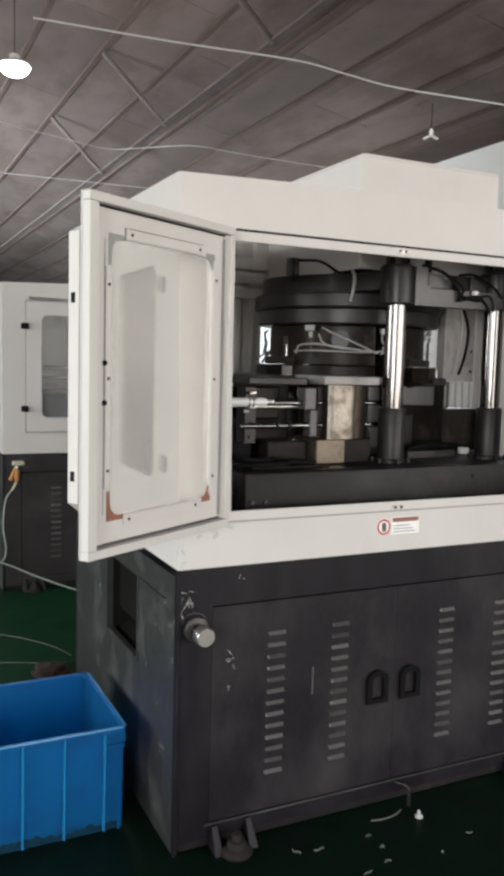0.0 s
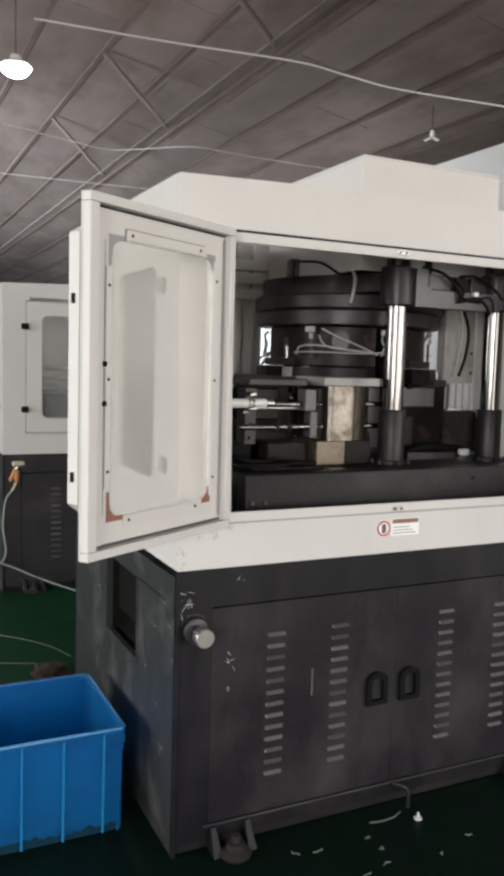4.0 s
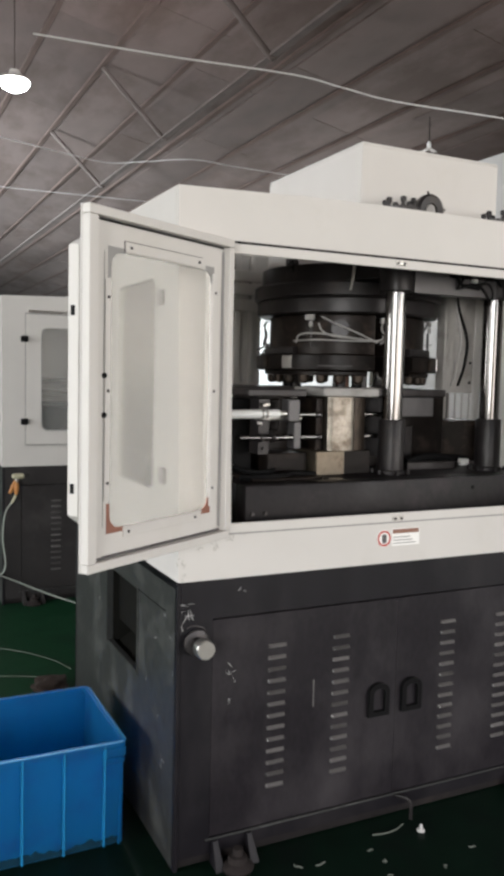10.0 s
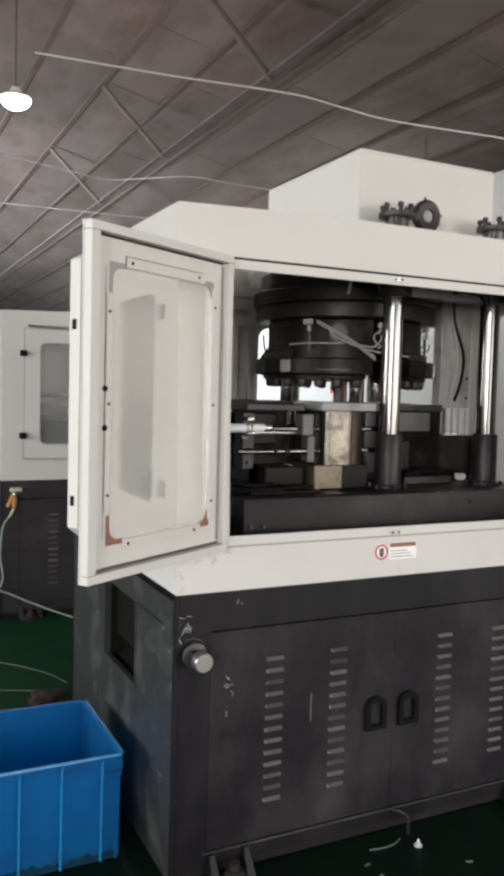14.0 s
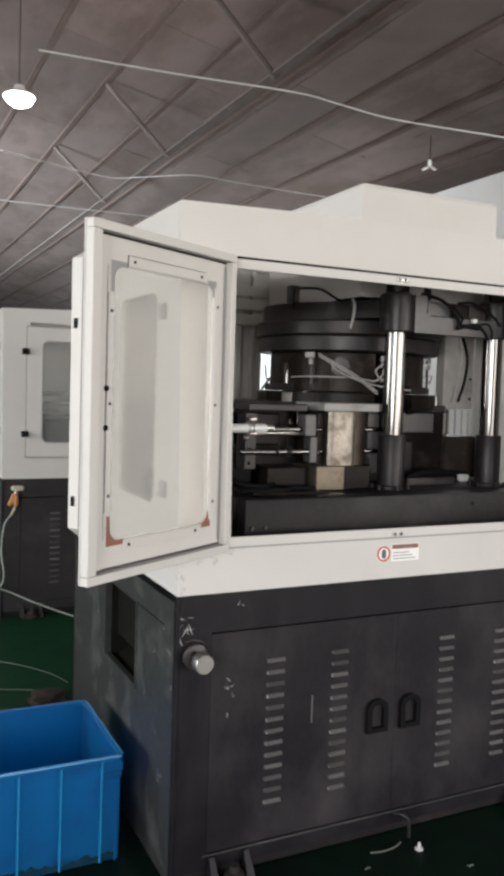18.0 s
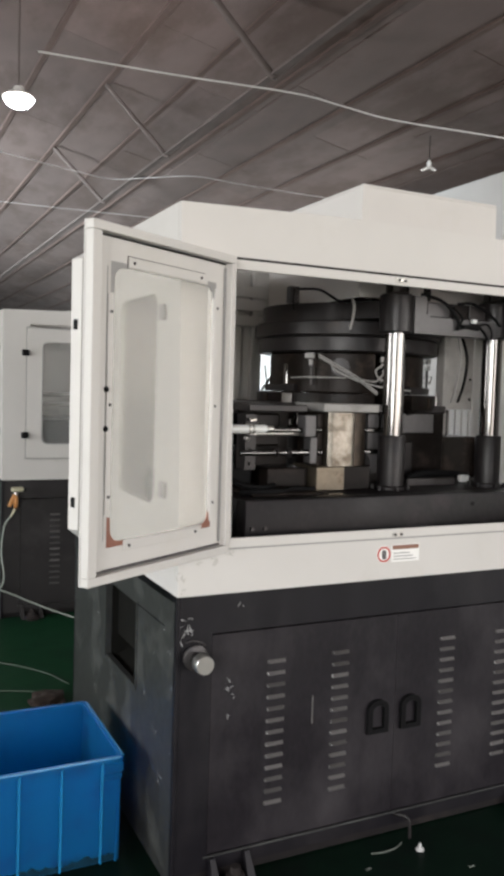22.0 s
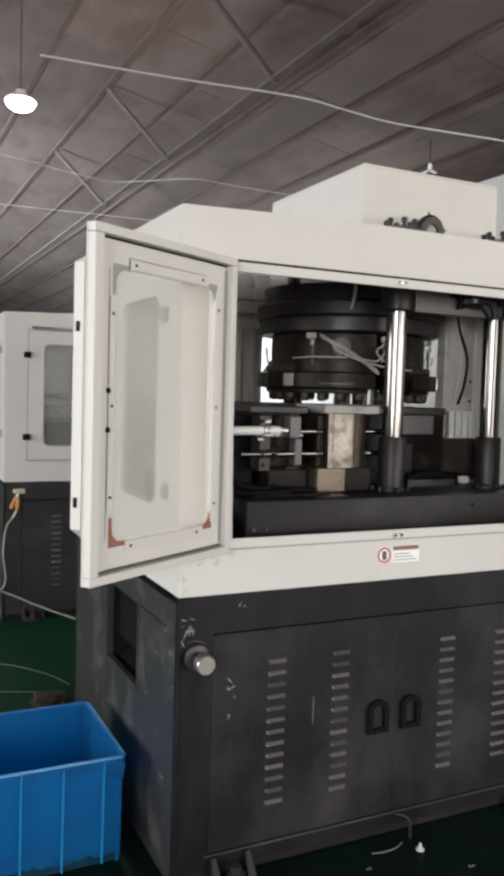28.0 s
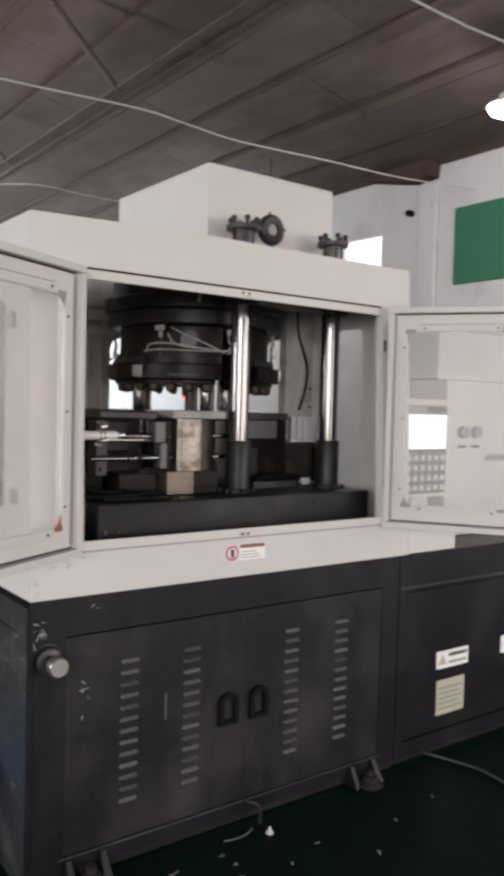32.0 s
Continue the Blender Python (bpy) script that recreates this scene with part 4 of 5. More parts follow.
def press_bed():
    t = thing("press_bed", (0.9, 0.6, BH), "black oily cast press bed inside the enclosure", "machine bed")
    part("slab", box(0.275, 1.50, 0.14, 1.15, 0.93, BED, 0.006, seg=2), BED_IRON, t)
    part("plinth", box(0.30, 1.48, 0.17, 1.12, BH, 0.929, 0.002), IRON, t)
    part("oil_tray", box(0.03, 0.27, 0.10, 1.18, BH + 0.001, 0.92, 0.003), RUBBER, t)
    part("apron", box(0.242, 1.43, 0.068, 0.139, 0.93, 1.1455, 0.005, seg=2), BED_IRON, t)
    for x in (0.266, 0.311):
        part("bolt", rod((x, 0.069, 1.057), (x, 0.060, 1.057), 0.0065, n=6), GREY_IRON, t)
    part("plug", rod((1.139, 0.069, 1.107), (1.139, 0.0665, 1.107), 0.007, n=12), RUBBER, t)
    for x, y in COLS:
        s = part("sleeve", lathe([(0.056, 0.0), (0.056, 0.012), (0.0495, 0.016), (0.0495, 0.196), (0.047, 0.201), (0.0395, 0.201)], (x, y, BED), 28), IRON, t, "black guide sleeve")
        for k in range(6):
            a = radians(60 * k + 20)
            part("bolt", rod((x + 0.066 * math.cos(a), y + 0.066 * math.sin(a), BED), (x + 0.066 * math.cos(a), y + 0.066 * math.sin(a), BED + 0.016), 0.008, n=6), IRON, s)
    # clutter lying on the bed
    part("tray", box(0.33, 0.60, 0.20, 0.50, BED + 0.001, BED + 0.012, 0.003), BROWNED, t)
    part("tray", box(0.29, 0.52, 0.55, 0.9, BED + 0.001, BED + 0.02, 0.003), BROWNED, t)
    part("block", box(0.455, 0.615, 0.345, 0.60, BED + 0.013, 1.215, 0.004), OILY, t)
    part("hose", tube([(0.30, 0.24, BED + 0.012), (0.36, 0.21, BED + 0.015), (0.45, 0.22, BED + 0.014), (0.52, 0.27, BED + 0.014), (0.60, 0.26, BED + 0.011)], 0.011, 6), RUBBER, t)
    part("hose", tube([(0.29, 0.30, BED + 0.05), (0.34, 0.27, BED + 0.028), (0.42, 0.285, BED + 0.022), (0.47, 0.32, BED + 0.024)], 0.009, 6), RUBBER, t)
    part("hose", tube([(0.32, 0.33, 1.30), (0.30, 0.31, 1.24), (0.31, 0.30, 1.18), (0.36, 0.29, BED + 0.03)], 0.008, 6), RUBBER, t)
    part("oil_pool", lathe([(0.055, 0.0), (0.05, 0.0022), (0.001, 0.0024)], (0.44, 0.185, BED + 0.0002), 18), WET, t, "dark wet oil pool")
    part("oil_pool", lathe([(0.035, 0.0), (0.03, 0.0022), (0.001, 0.0024)], (0.66, 0.20, BED + 0.0002), 16), WET, t, "dark wet oil pool")
    part("guard", box(1.07, 1.30, 0.36, 0.38, BED + 0.001, BED + 0.03, 0.002), GREY_IRON, t)
    return t


press_bed()


def mould():
    t = thing("blow_mould", (0.77, 0.4, BED), "oil-stained steel blow mould standing on the press bed", "mould")
    part("riser", box(0.628, 0.745, 0.30, 0.48, BED + 0.001, 1.222, 0.003), BRASSY, t, "yellowed steel riser block")
    part("riser", box(0.747, 0.862, 0.31, 0.50, BED + 0.001, 1.222, 0.003), OILY, t)
    loop = [(0.676, 0.50), (0.676, 0.312)] + [(0.676 + 0.104 * k / 10, 0.296 + 0.016 * (1 - math.sin(math.pi * (0.15 + 0.45 * k / 10)))) for k in range(1, 10)] + [(0.780, 0.3015), (0.780, 0.50)]
    bm = sheet(loop, [], 0.193, pose(0, 0, 1.223))
    part("mould_half", bm, MOULD, t, "blotchy bright steel mould half")
    # rounded right part: its falling-off shading is given by a darker brown steel
    bm = sheet([(0.782, 0.50), (0.782, 0.302)] + [(0.782 + 0.084 * math.sin(radians(a)), 0.386 - 0.084 * math.cos(radians(a))) for a in range(9, 91, 9)] + [(0.866, 0.50)], [], 0.193, pose(0, 0, 1.223))
    part("mould_half", bm, BROWN_STEEL, t, "brown oily mould half, darkened for its turned-away side")
    for z in (1.352, 1.272):
        part("guide_pin", rod((0.85, 0.345, z), (0.955, 0.345, z), 0.0095, n=12, bevel=0.002), CHROME, t)
    part("stay", box(0.915, 0.923, 0.335, 0.345, BED + 0.001, 1.225, 0.001), STEEL, t)
    part("cap_plate", box(0.642, 0.875, 0.285, 0.50, 1.418, 1.448, 0.003), GREY_STEEL, t, "dull steel cap plate")
    part("backing", box(0.645, 0.674, 0.34, 0.48, 1.222, 1.41, 0.003), BROWNED, t)
    # core rods on the cap plate
    part("core_rod", rod((0.88, 0.56, 1.446), (0.88, 0.56, 1.56), 0.020, n=16), IRON, t)
    part("core_rod", rod((0.91, 0.57, 1.446), (0.91, 0.57, 1.56), 0.014, n=16), COPPER, t)
    return t


mould()


def clamp_cheek():
    """The plate on the mould's other side; it opens towards the bar."""
    t = thing("clamp_cheek", (0.89, 0.40, 1.3), "grey clamp cheek plate beside the mould", "clamp")
    part("plate", sheet([(0.870, 1.26), (0.884, 1.24), (0.884, 1.19), (0.914, 1.19), (0.916, 1.30), (0.916, 1.41), (0.870, 1.41)], [], 0.10, upright(0, 0.446, 0)), WEB, t)
    part("boss", rod((0.90, 0.36, 1.27), (0.925, 0.36, 1.27), 0.013, n=14, bevel=0.002), STEEL, t)
    return t


CHEEK = clamp_cheek()


def mould_table():
    t = thing("mould_table", (0.9, 0.8, 1.4), "dark steel table plate carried above the press bed", "machine table")
    part("plate", box(0.36, 1.36, 0.505, 1.12, 1.414, 1.444, 0.004), GREY_IRON, t)
    part("apron", box(0.37, 0.60, 0.33, 0.504, 1.414, 1.440, 0.004), IRON, t)
    for x, y in ((0.42, 1.0), (0.55, 0.7), (1.25, 1.0), (1.02, 0.62)):
        part("leg", box(x - 0.04, x + 0.04, y - 0.04, y + 0.04, BED + 0.001, 1.413, 0.004), OILY, t)
    for x, y in ((0.745, 0.75), (1.0, 0.63), (1.22, 0.80)):
        p = part("guide_pin", rod((x, y, 1.4445), (x, y, 1.60), 0.021, n=18, bevel=0.003), CHROME, t)
        part("collar", rod((x + 0.03, y, 1.4445), (x + 0.03, y, 1.59), 0.016, n=14), GREY_IRON, p)
    part("screen_plate", box(0.388, 0.60, 0.47, 0.50, BED + 0.001, 1.4135, 0.003), OILY, t)
    part("screen_plate", box(0.93, 1.35, 0.505, 0.53, BED + 0.001, 1.4135, 0.003), OILY, t)
    part("grey_block", box(1.03, 1.27, 0.47, 0.503, 1.335, 1.412, 0.003), WEB, t)
    part("drive_block", box(1.06, 1.29, 0.64, 0.86, 1.445, 1.448, 0.001), STEEL, t)
    return t


mould_table()


def rear_fittings():
    t = thing("valve_block", (1.44, 0.62, BED), "dark hydraulic valve block on the press bed", "valve block")
    part("body", box(1.20, 1.578, 0.56, 0.80, BED + 0.001, 1.315, 0.006), BROWNED, t)
    part("cover", box(1.11, 1.195, 0.50, 0.78, BED + 0.001, 1.30, 0.006), IRON, t)
    part("hose", tube([(1.13, 0.45, BED + 0.02), (1.22, 0.44, BED + 0.04), (1.36, 0.46, BED + 0.03), (1.45, 0.47, BED + 0.02)], 0.016, 6), RUBBER, t)
    part("fitting", box(1.385, 1.425, 0.42, 0.45, BED + 0.002, BED + 0.03, 0.004), PALE, t)
    u = thing("upright_plate", (1.47, 0.62, 1.3), "grey drilled steel plate standing behind the tie bars", "plate")
    part("plate", box(1.432, 1.580, 0.60, 0.62, 1.43, 1.93, 0.003), PLATE, u)
    part("edge_bar", box(1.405, 1.428, 0.585, 0.64, 1.32, 1.93, 0.003), PLATE, u)
    part("stand", box(1.432, 1.45, 0.60, 0.66, 1.316, 1.428, 0.002), GREY_IRON, u)
    for x, z in ((1.50, 1.475), (1.560, 1.475), (1.560, 1.56), (1.50, 1.60)):
        part("hole_plug", rod((x, 0.601, z), (x, 0.597, z), 0.006, n=10), RUBBER, u)
    part("hose", tube([(1.445, 0.57, 1.93), (1.45, 0.56, 1.80), (1.495, 0.55, 1.66), (1.495, 0.56, 1.55), (1.48, 0.58, 1.46)], 0.006, 8), RUBBER, u)
    part("hose", tube([(1.43, 0.57, 1.93), (1.437, 0.56, 1.80), (1.462, 0.55, 1.66), (1.45, 0.56, 1.52), (1.445, 0.58, 1.46)], 0.005, 8), CABLE, u)


rear_fittings()


def clamp_base():
    t = thing("clamp_cylinder", (0.36, 0.42, BED), "black clamp cylinder with chrome guide rods on the press bed", "cylinder")
    part("body", box(0.40, 0.53, 0.40, 0.468, 1.29, 1.405, 0.006), OILY, t)
    part("pedestal", box(0.30, 0.42, 0.40, 0.47, BED + 0.021, 1.405, 0.004), RUBBER, t)
    for y, z, x0 in ((0.30, 1.274, 0.325), (0.312, 1.352, 0.40)):
        g = part("guide_rod", rod((x0, y, z), (0.645, y, z), 0.0092, n=14, bevel=0.002), CHROME, t, "chrome guide rod")
        for x in (0.622, 0.632):
            part("ring", rod((x, y, z), (x + 0.005, y, z), 0.0105, n=14), IRON, g)
    part("guide_rod", rod((0.40, 0.335, 1.338), (0.58, 0.335, 1.338), 0.0065, n=12), STEEL, t)
    return t


clamp_base()


def hose_block():
    """The grey end plate with the pale hose; it runs along x against the slide."""
    t = thing("hose_block", (0.36, 0.36, 1.3), "grey end plate with a pale plastic hose end", "clamp")
    part("end_plate", sheet([(0.345, 1.215), (0.385, 1.215), (0.385, 1.405), (0.345, 1.405)], [rounded(0.353, 0.377, 1.262, 1.286, 0.0115)], 0.07, upright(0, 0.388, 0)), IRON, t)
    for z in (1.235, 1.385):
        part("bolt", rod((0.365, 0.3175, z), (0.365, 0.309, z), 0.007, n=6), IRON, t)
    part("hose_end", rod((0.10, 0.245, 1.356), (0.41, 0.297, 1.356), 0.0150, n=16, bevel=0.003), PALE, t, "pale plastic hose end")
    for x, r in ((0.335, 0.019), (0.352, 0.017)):
        part("clip_ring", rod((x, 0.285, 1.356), (x + 0.008, 0.286, 1.356), r, n=16, bevel=0.002), STEEL, t)
    part("grease_nipple", rod((0.352, 0.30, 1.385), (0.375, 0.30, 1.388), 0.006, n=10), STEEL, t)
    part("grease_nipple", rod((0.335, 0.31, 1.325), (0.352, 0.30, 1.322), 0.006, n=10), STEEL, t)
    part("hose_clip", rod((0.409, 0.297, 1.356), (0.44, 0.299, 1.356), 0.011, n=12), STEEL, t)
    part("bracket", box(0.35, 0.38, 0.295, 0.3175, 1.335, 1.345, 0.002), STEEL, t)
    return t


HOSE_BLOCK = hose_block()


def clamp_slide():
    """The slide that opens and shuts the mould; it runs along x."""
    t = thing("clamp_slide", (0.59, 0.36, 1.3), "grey stepped clamp slide on chrome rods", "clamp")
    part("jaw", box(0.568, 0.612, 0.286, 0.342, 1.33, 1.405, 0.003), WEB, t)
    part("jaw_foot", box(0.59, 0.618, 0.286, 0.335, 1.235, 1.328, 0.003), WEB, t)
    for x in (0.462, 0.505, 0.512):
        part("collar", rod((x, 0.30, 1.274), (x + 0.007, 0.30, 1.274), 0.0165, n=16, bevel=0.002), IRON, t)
    part("sleeve", rod((0.52, 0.30, 1.274), (0.589, 0.30, 1.274), 0.0115, n=14, bevel=0.002), CHROME, t)
    return t


SLIDE = clamp_slide()


def carriage():
    """All that rises together; built in its lowest place."""
    t = thing("press_carriage", (CX, CY, 1.70), "black rising press head with chrome tie bars and white cover", "press head")
    bm = lathe([(0.30, 1.7205), (0.385, 1.7205), (0.392, 1.727), (0.392, 1.772), (0.385, 1.779), (0.05, 1.779)], (CX, CY, 0), 72)
    part("upper_disc", bm, IRON, t)
    bm = lathe([(0.30, 1.658), (0.372, 1.658), (0.380, 1.664), (0.380, 1.714), (0.374, 1.72), (0.05, 1.72)], (CX, CY, 0), 72)
    part("lower_disc", bm, IRON, t)
    # platen on top: a plate with cut corners and a front web between the bars
    arc = [(CX + 0.362 * math.cos(radians(a)), CY + 0.362 * math.sin(radians(a))) for a in range(150, 237, 6)]
    loop = arc + [(0.93, 0.285), (1.5, 0.285), (1.5, 1.15), (0.95, 1.15)]
    part("platen", sheet(loop, [], 0.066, pose(0, 0, 1.781)), IRON, t)
    part("front_web", sheet([(0.99, 1.725), (1.46, 1.725), (1.46, 1.788), (1.065, 1.788), (1.042, 1.80), (1.042, 1.862), (0.99, 1.862)], [], 0.02, upright(0, 0.27, 0)), WEB, t, "grey machined front web")
    part("pocket_plate", box(1.062, 1.165, 0.272, 0.284, 1.792, 1.845, 0.003), WEB, t)
    part("pocket_plate", box(1.185, 1.25, 0.268, 0.284, 1.79, 1.84, 0.003), OILY, t)
    part("pocket_plate", box(1.262, 1.34, 0.272, 0.284, 1.792, 1.846, 0.003), GREY_IRON, t)
    part("web_back", box(1.02, 1.45, 0.272, 0.33, 1.726, 1.779, 0.003), IRON, t)
    for x, y in COLS:
        part("tie_bar", rod((x, y, 1.16), (x, y, 1.93), 0.0385, n=36), CHROME, t, "polished chrome tie bar")
        b = part("bushing", lathe([(0.05, 1.724), (0.062, 1.73), (0.062, 1.86), (0.055, 1.866), (0.047, 1.868)], (x, y, 0), 28), IRON, t)
        part("bar_end", lathe([(0.043, 1.8685), (0.043, 2.0105)], (x, y, 0), 32), DARK_CHROME, t)
        part("nut_flange", lathe([(0.05, 2.011), (0.066, 2.011), (0.066, 2.027), (0.02, 2.027)], (x, y, 0), 28), GREY_IRON, b)
        for k in range(6):
            a = radians(60 * k + 10)
            q = (x + 0.052 * math.cos(a), y + 0.052 * math.sin(a))
            part("bolt", lathe([(0.0075, 2.0275), (0.0075, 2.043), (0.011, 2.044), (0.011, 2.056), (0.008, 2.059)], (*q, 0), 10), IRON, b)
    # ring-shaped gauge beside the first bar
    q = (1.080, 0.30, 2.033)
    g = part("gauge_ring", lathe([(0.026, -0.012), (0.05, -0.014), (0.060, -0.006), (0.060, 0.012), (0.05, 0.016), (0.026, 0.014)], q, 32, axis="Y", hollow=True), IRON, t, "black ring with a bright hub")
    part("hub", lathe([(0.004, -0.010), (0.02, -0.009), (0.0255, -0.003), (0.0255, 0.01), (0.01, 0.012)], q, 20, axis="Y"), GREY_STEEL, g)
    for k in range(4):
        a = radians(90 * k + 8)
        part("grub_screw", rod((q[0] + 0.058 * math.cos(a), q[1], q[2] + 0.058 * math.sin(a)), (q[0] + 0.070 * math.cos(a), q[1], q[2] + 0.070 * math.sin(a)), 0.004, n=8), IRON, g)
    part("gauge_stem", rod((1.080, 0.30, 1.85), (1.080, 0.30, 1.973), 0.014, n=12), IRON, t)
    # white cover
    bm = sheet(rect(0.845, 1.488, 0.402, 1.15), [rect(0.857, 1.476, 0.414, 1.138)], 0.404, pose(0, 0, 1.860))
    box(0.845, 1.488, 0.402, 1.15, 2.2642, 2.276, 0.005, bm, seg=2)
    part("cover", bm, WHITE, t, "off-white sheet-steel cover box")
    # valve, wires and a cable tie on the disc
    v = part("sensor", box(0.695, 0.735, 0.66, 0.70, 1.848, 1.915, 0.004), GREY_IRON, t)
    part("wire", tube([(0.70, 0.64, 1.90), (0.69, 0.63, 1.86), (0.70, 0.64, 1.82)], 0.004, 6), RUBBER, v)
    part("wire", tube([(0.73, 0.66, 1.905), (0.79, 0.60, 1.90), (0.84, 0.55, 1.86), (0.86, 0.53, 1.85)], 0.005, 6), RUBBER, t)
    part("white_strap", tube([(0.855, 0.47, 1.865), (0.85, 0.44, 1.83), (0.838, 0.43, 1.778), (0.836, 0.442, 1.74)], 0.006, 6), WIRE, t)
    part("wire", tube([(1.02, 0.255, 1.868), (1.11, 0.25, 1.85), (1.17, 0.242, 1.80), (1.20, 0.243, 1.765), (1.28, 0.243, 1.755)], 0.006, 8), RUBBER, t)
    part("wire", tube([(1.16, 0.243, 1.83), (1.20, 0.238, 1.79), (1.18, 0.243, 1.75), (1.26, 0.238, 1.77), (1.31, 0.243, 1.745), (1.33, 0.243, 1.715)], 0.005, 8), RUBBER, t)
    part("wire", tube([(1.06, 0.262, 1.863), (1.12, 0.25, 1.845), (1.165, 0.24, 1.80), (1.18, 0.236, 1.77), (1.175, 0.24, 1.745)], 0.0055, 8), RUBBER, t)
    part("wire", tube([(1.19, 0.255, 1.845), (1.25, 0.25, 1.85), (1.31, 0.25, 1.83), (1.36, 0.245, 1.80), (1.39, 0.243, 1.77)], 0.0055, 8), RUBBER, t)
    part("wire", tube([(1.27, 0.236, 1.765), (1.315, 0.234, 1.775), (1.34, 0.236, 1.75), (1.345, 0.24, 1.72)], 0.0035, 8), RUBBER, t)
    part("connector", box(1.20, 1.28, 0.232, 0.249, 1.755, 1.768, 0.002), RUBBER, t)
    part("connector", box(1.245, 1.265, 0.23, 0.249, 1.775, 1.79, 0.002), PALE, t)
    # small red indicator under the hub
    part("indicator_stem", rod((0.847, 0.556, 1.366), (0.853, 0.562, 1.45), 0.006, n=10), IRON, t)
    part("indicator", rod((0.843, 0.550, 1.366), (0.838, 0.542, 1.366), 0.0045, n=10), LED_RED, t, "small glowing red indicator")
    # rotor: a hub and three core carriers
    r = part("rotor", lathe([(0.16, 1.47), (0.16, 1.657)], (CX, CY, 0), 32), OILY, t, "black three-part core carrier", at=(CX, CY, 1.56))

    def polar(a, rad, z):
        return (CX + rad * math.cos(radians(a)), CY + rad * math.sin(radians(a)), z)

    def sector(r0, r1, z0, z1, a0, a1, n=14):
        bm = bmesh.new()
        rings = []
        for k in range(n + 1):
            a = a0 + (a1 - a0) * k / n
            rings.append([bm.verts.new(polar(a, rad, z)) for rad, z in ((r0, z0), (r1 - 0.004, z0), (r1, z0 + 0.004), (r1, z1 - 0.004), (r1 - 0.004, z1), (r0, z1))])
        for p, q in zip(rings, rings[1:]):
            for k in range(6):
                bm.faces.new((p[k], p[(k + 1) % 6], q[(k + 1) % 6], q[k]))
        bm.faces.new(rings[0])
        bm.faces.new(rings[-1])
        return bm

    for i, mid in enumerate((-152, -32, 88)):
        s = part("core_carrier", sector(0.165, 0.326, 1.50, 1.656, mid - 50, mid + 50), BROWNED, r)
        part("flange", sector(0.17, 0.382, 1.437, 1.499, mid - 47, mid + 47), OILY, r)
        part("flange_tab", sector(0.3265, 0.352, 1.5005, 1.53, mid - 44, mid - 6), IRON, r)
        part("retainer", sector(0.19, 0.350, 1.418, 1.4365, mid - 44, mid + 44), OILY, r)
        for k in range(7):
            a = mid - 39 + 13 * k
            part("core_cap", lathe([(0.001, 1.385), (0.012, 1.387), (0.019, 1.395), (0.021, 1.4175)], polar(a, 0.325, 0), 14), BROWN_STEEL, r)
        part("steel_pad", sector(0.383, 0.388, 1.445, 1.492, mid - 30, mid - 25, 3), BROWN_STEEL, r)
        part("steel_pad", sector(0.383, 0.386, 1.443, 1.494, mid - 10.5, mid - 3, 3), FLASH, r)
        part("steel_pad", sector(0.383, 0.3855, 1.452, 1.458, mid + 14, mid + 34, 5), GREY_IRON, r)
        part("boss", rod(polar(mid + 26, 0.30, 1.60), polar(mid + 26, 0.343, 1.60), 0.035, n=24), IRON, r)
        part("tee_fitting", box(-0.008, 0.008, -0.02, 0.02, -0.008, 0.014, 0.003, m=pose(*polar(mid + 6, 0.352, 1.64), 0, 0, mid + 6)), WIRE, r, "white push-in air fitting")
        part("tee_fitting", rod(polar(mid + 7, 0.356, 1.628), polar(mid + 7, 0.356, 1.606), 0.008, n=10), WIRE, r)
        part("drop_rod", rod(polar(mid + 7, 0.350, 1.605), polar(mid + 7, 0.350, 1.53), 0.005, n=8), GREY_IRON, r)
        part("white_wire", tube([polar(mid + 58, 0.30, 1.63), polar(mid + 56, 0.314, 1.60), polar(mid + 61, 0.308, 1.57), polar(mid + 55, 0.314, 1.545)], 0.0038, 6), WIRE, r)
        part("tee_fitting", box(-0.008, 0.008, -0.012, 0.012, -0.01, 0.012, 0.003, m=pose(*polar(mid + 57, 0.312, 1.635), 0, 0, mid + 57)), WIRE, r)
        if i == 0:
            for d in (0.0, 5.0):
                part("white_wire", tube([polar(mid - 50, 0.335, 1.64), polar(mid - 58 - d, 0.352, 1.632 - 0.002 * d), polar(mid - 66 - d, 0.352, 1.59), polar(mid - 62 - d, 0.356, 1.552), polar(mid - 52, 0.350, 1.535)], 0.0032, 6), WIRE, r)
            part("white_wire", tube([polar(mid - 100, 0.352, 1.62), polar(mid - 96, 0.375, 1.585), polar(mid - 82, 0.386, 1.545), polar(mid - 66, 0.386, 1.522), polar(mid - 48, 0.378, 1.515)], 0.0036, 6), WIRE, r)
            part("black_hose", tube([polar(mid - 55, 0.30, 1.65), polar(mid - 60, 0.315, 1.61), polar(mid - 68, 0.31, 1.57), polar(mid - 64, 0.30, 1.52)], 0.008, 6), RUBBER, r)
            part("white_wire", tube([polar(mid + 14, 0.352, 1.645), polar(mid + 24, 0.356, 1.615), polar(mid + 36, 0.356, 1.585), polar(mid + 50, 0.352, 1.548)], 0.0036, 6), WIRE, r)
            part("white_wire", tube([polar(mid - 4, 0.352, 1.545), polar(mid + 0, 0.362, 1.575), polar(mid + 12, 0.362, 1.58), polar(mid + 32, 0.362, 1.565), polar(mid + 50, 0.352, 1.552)], 0.0036, 6), WIRE, r)
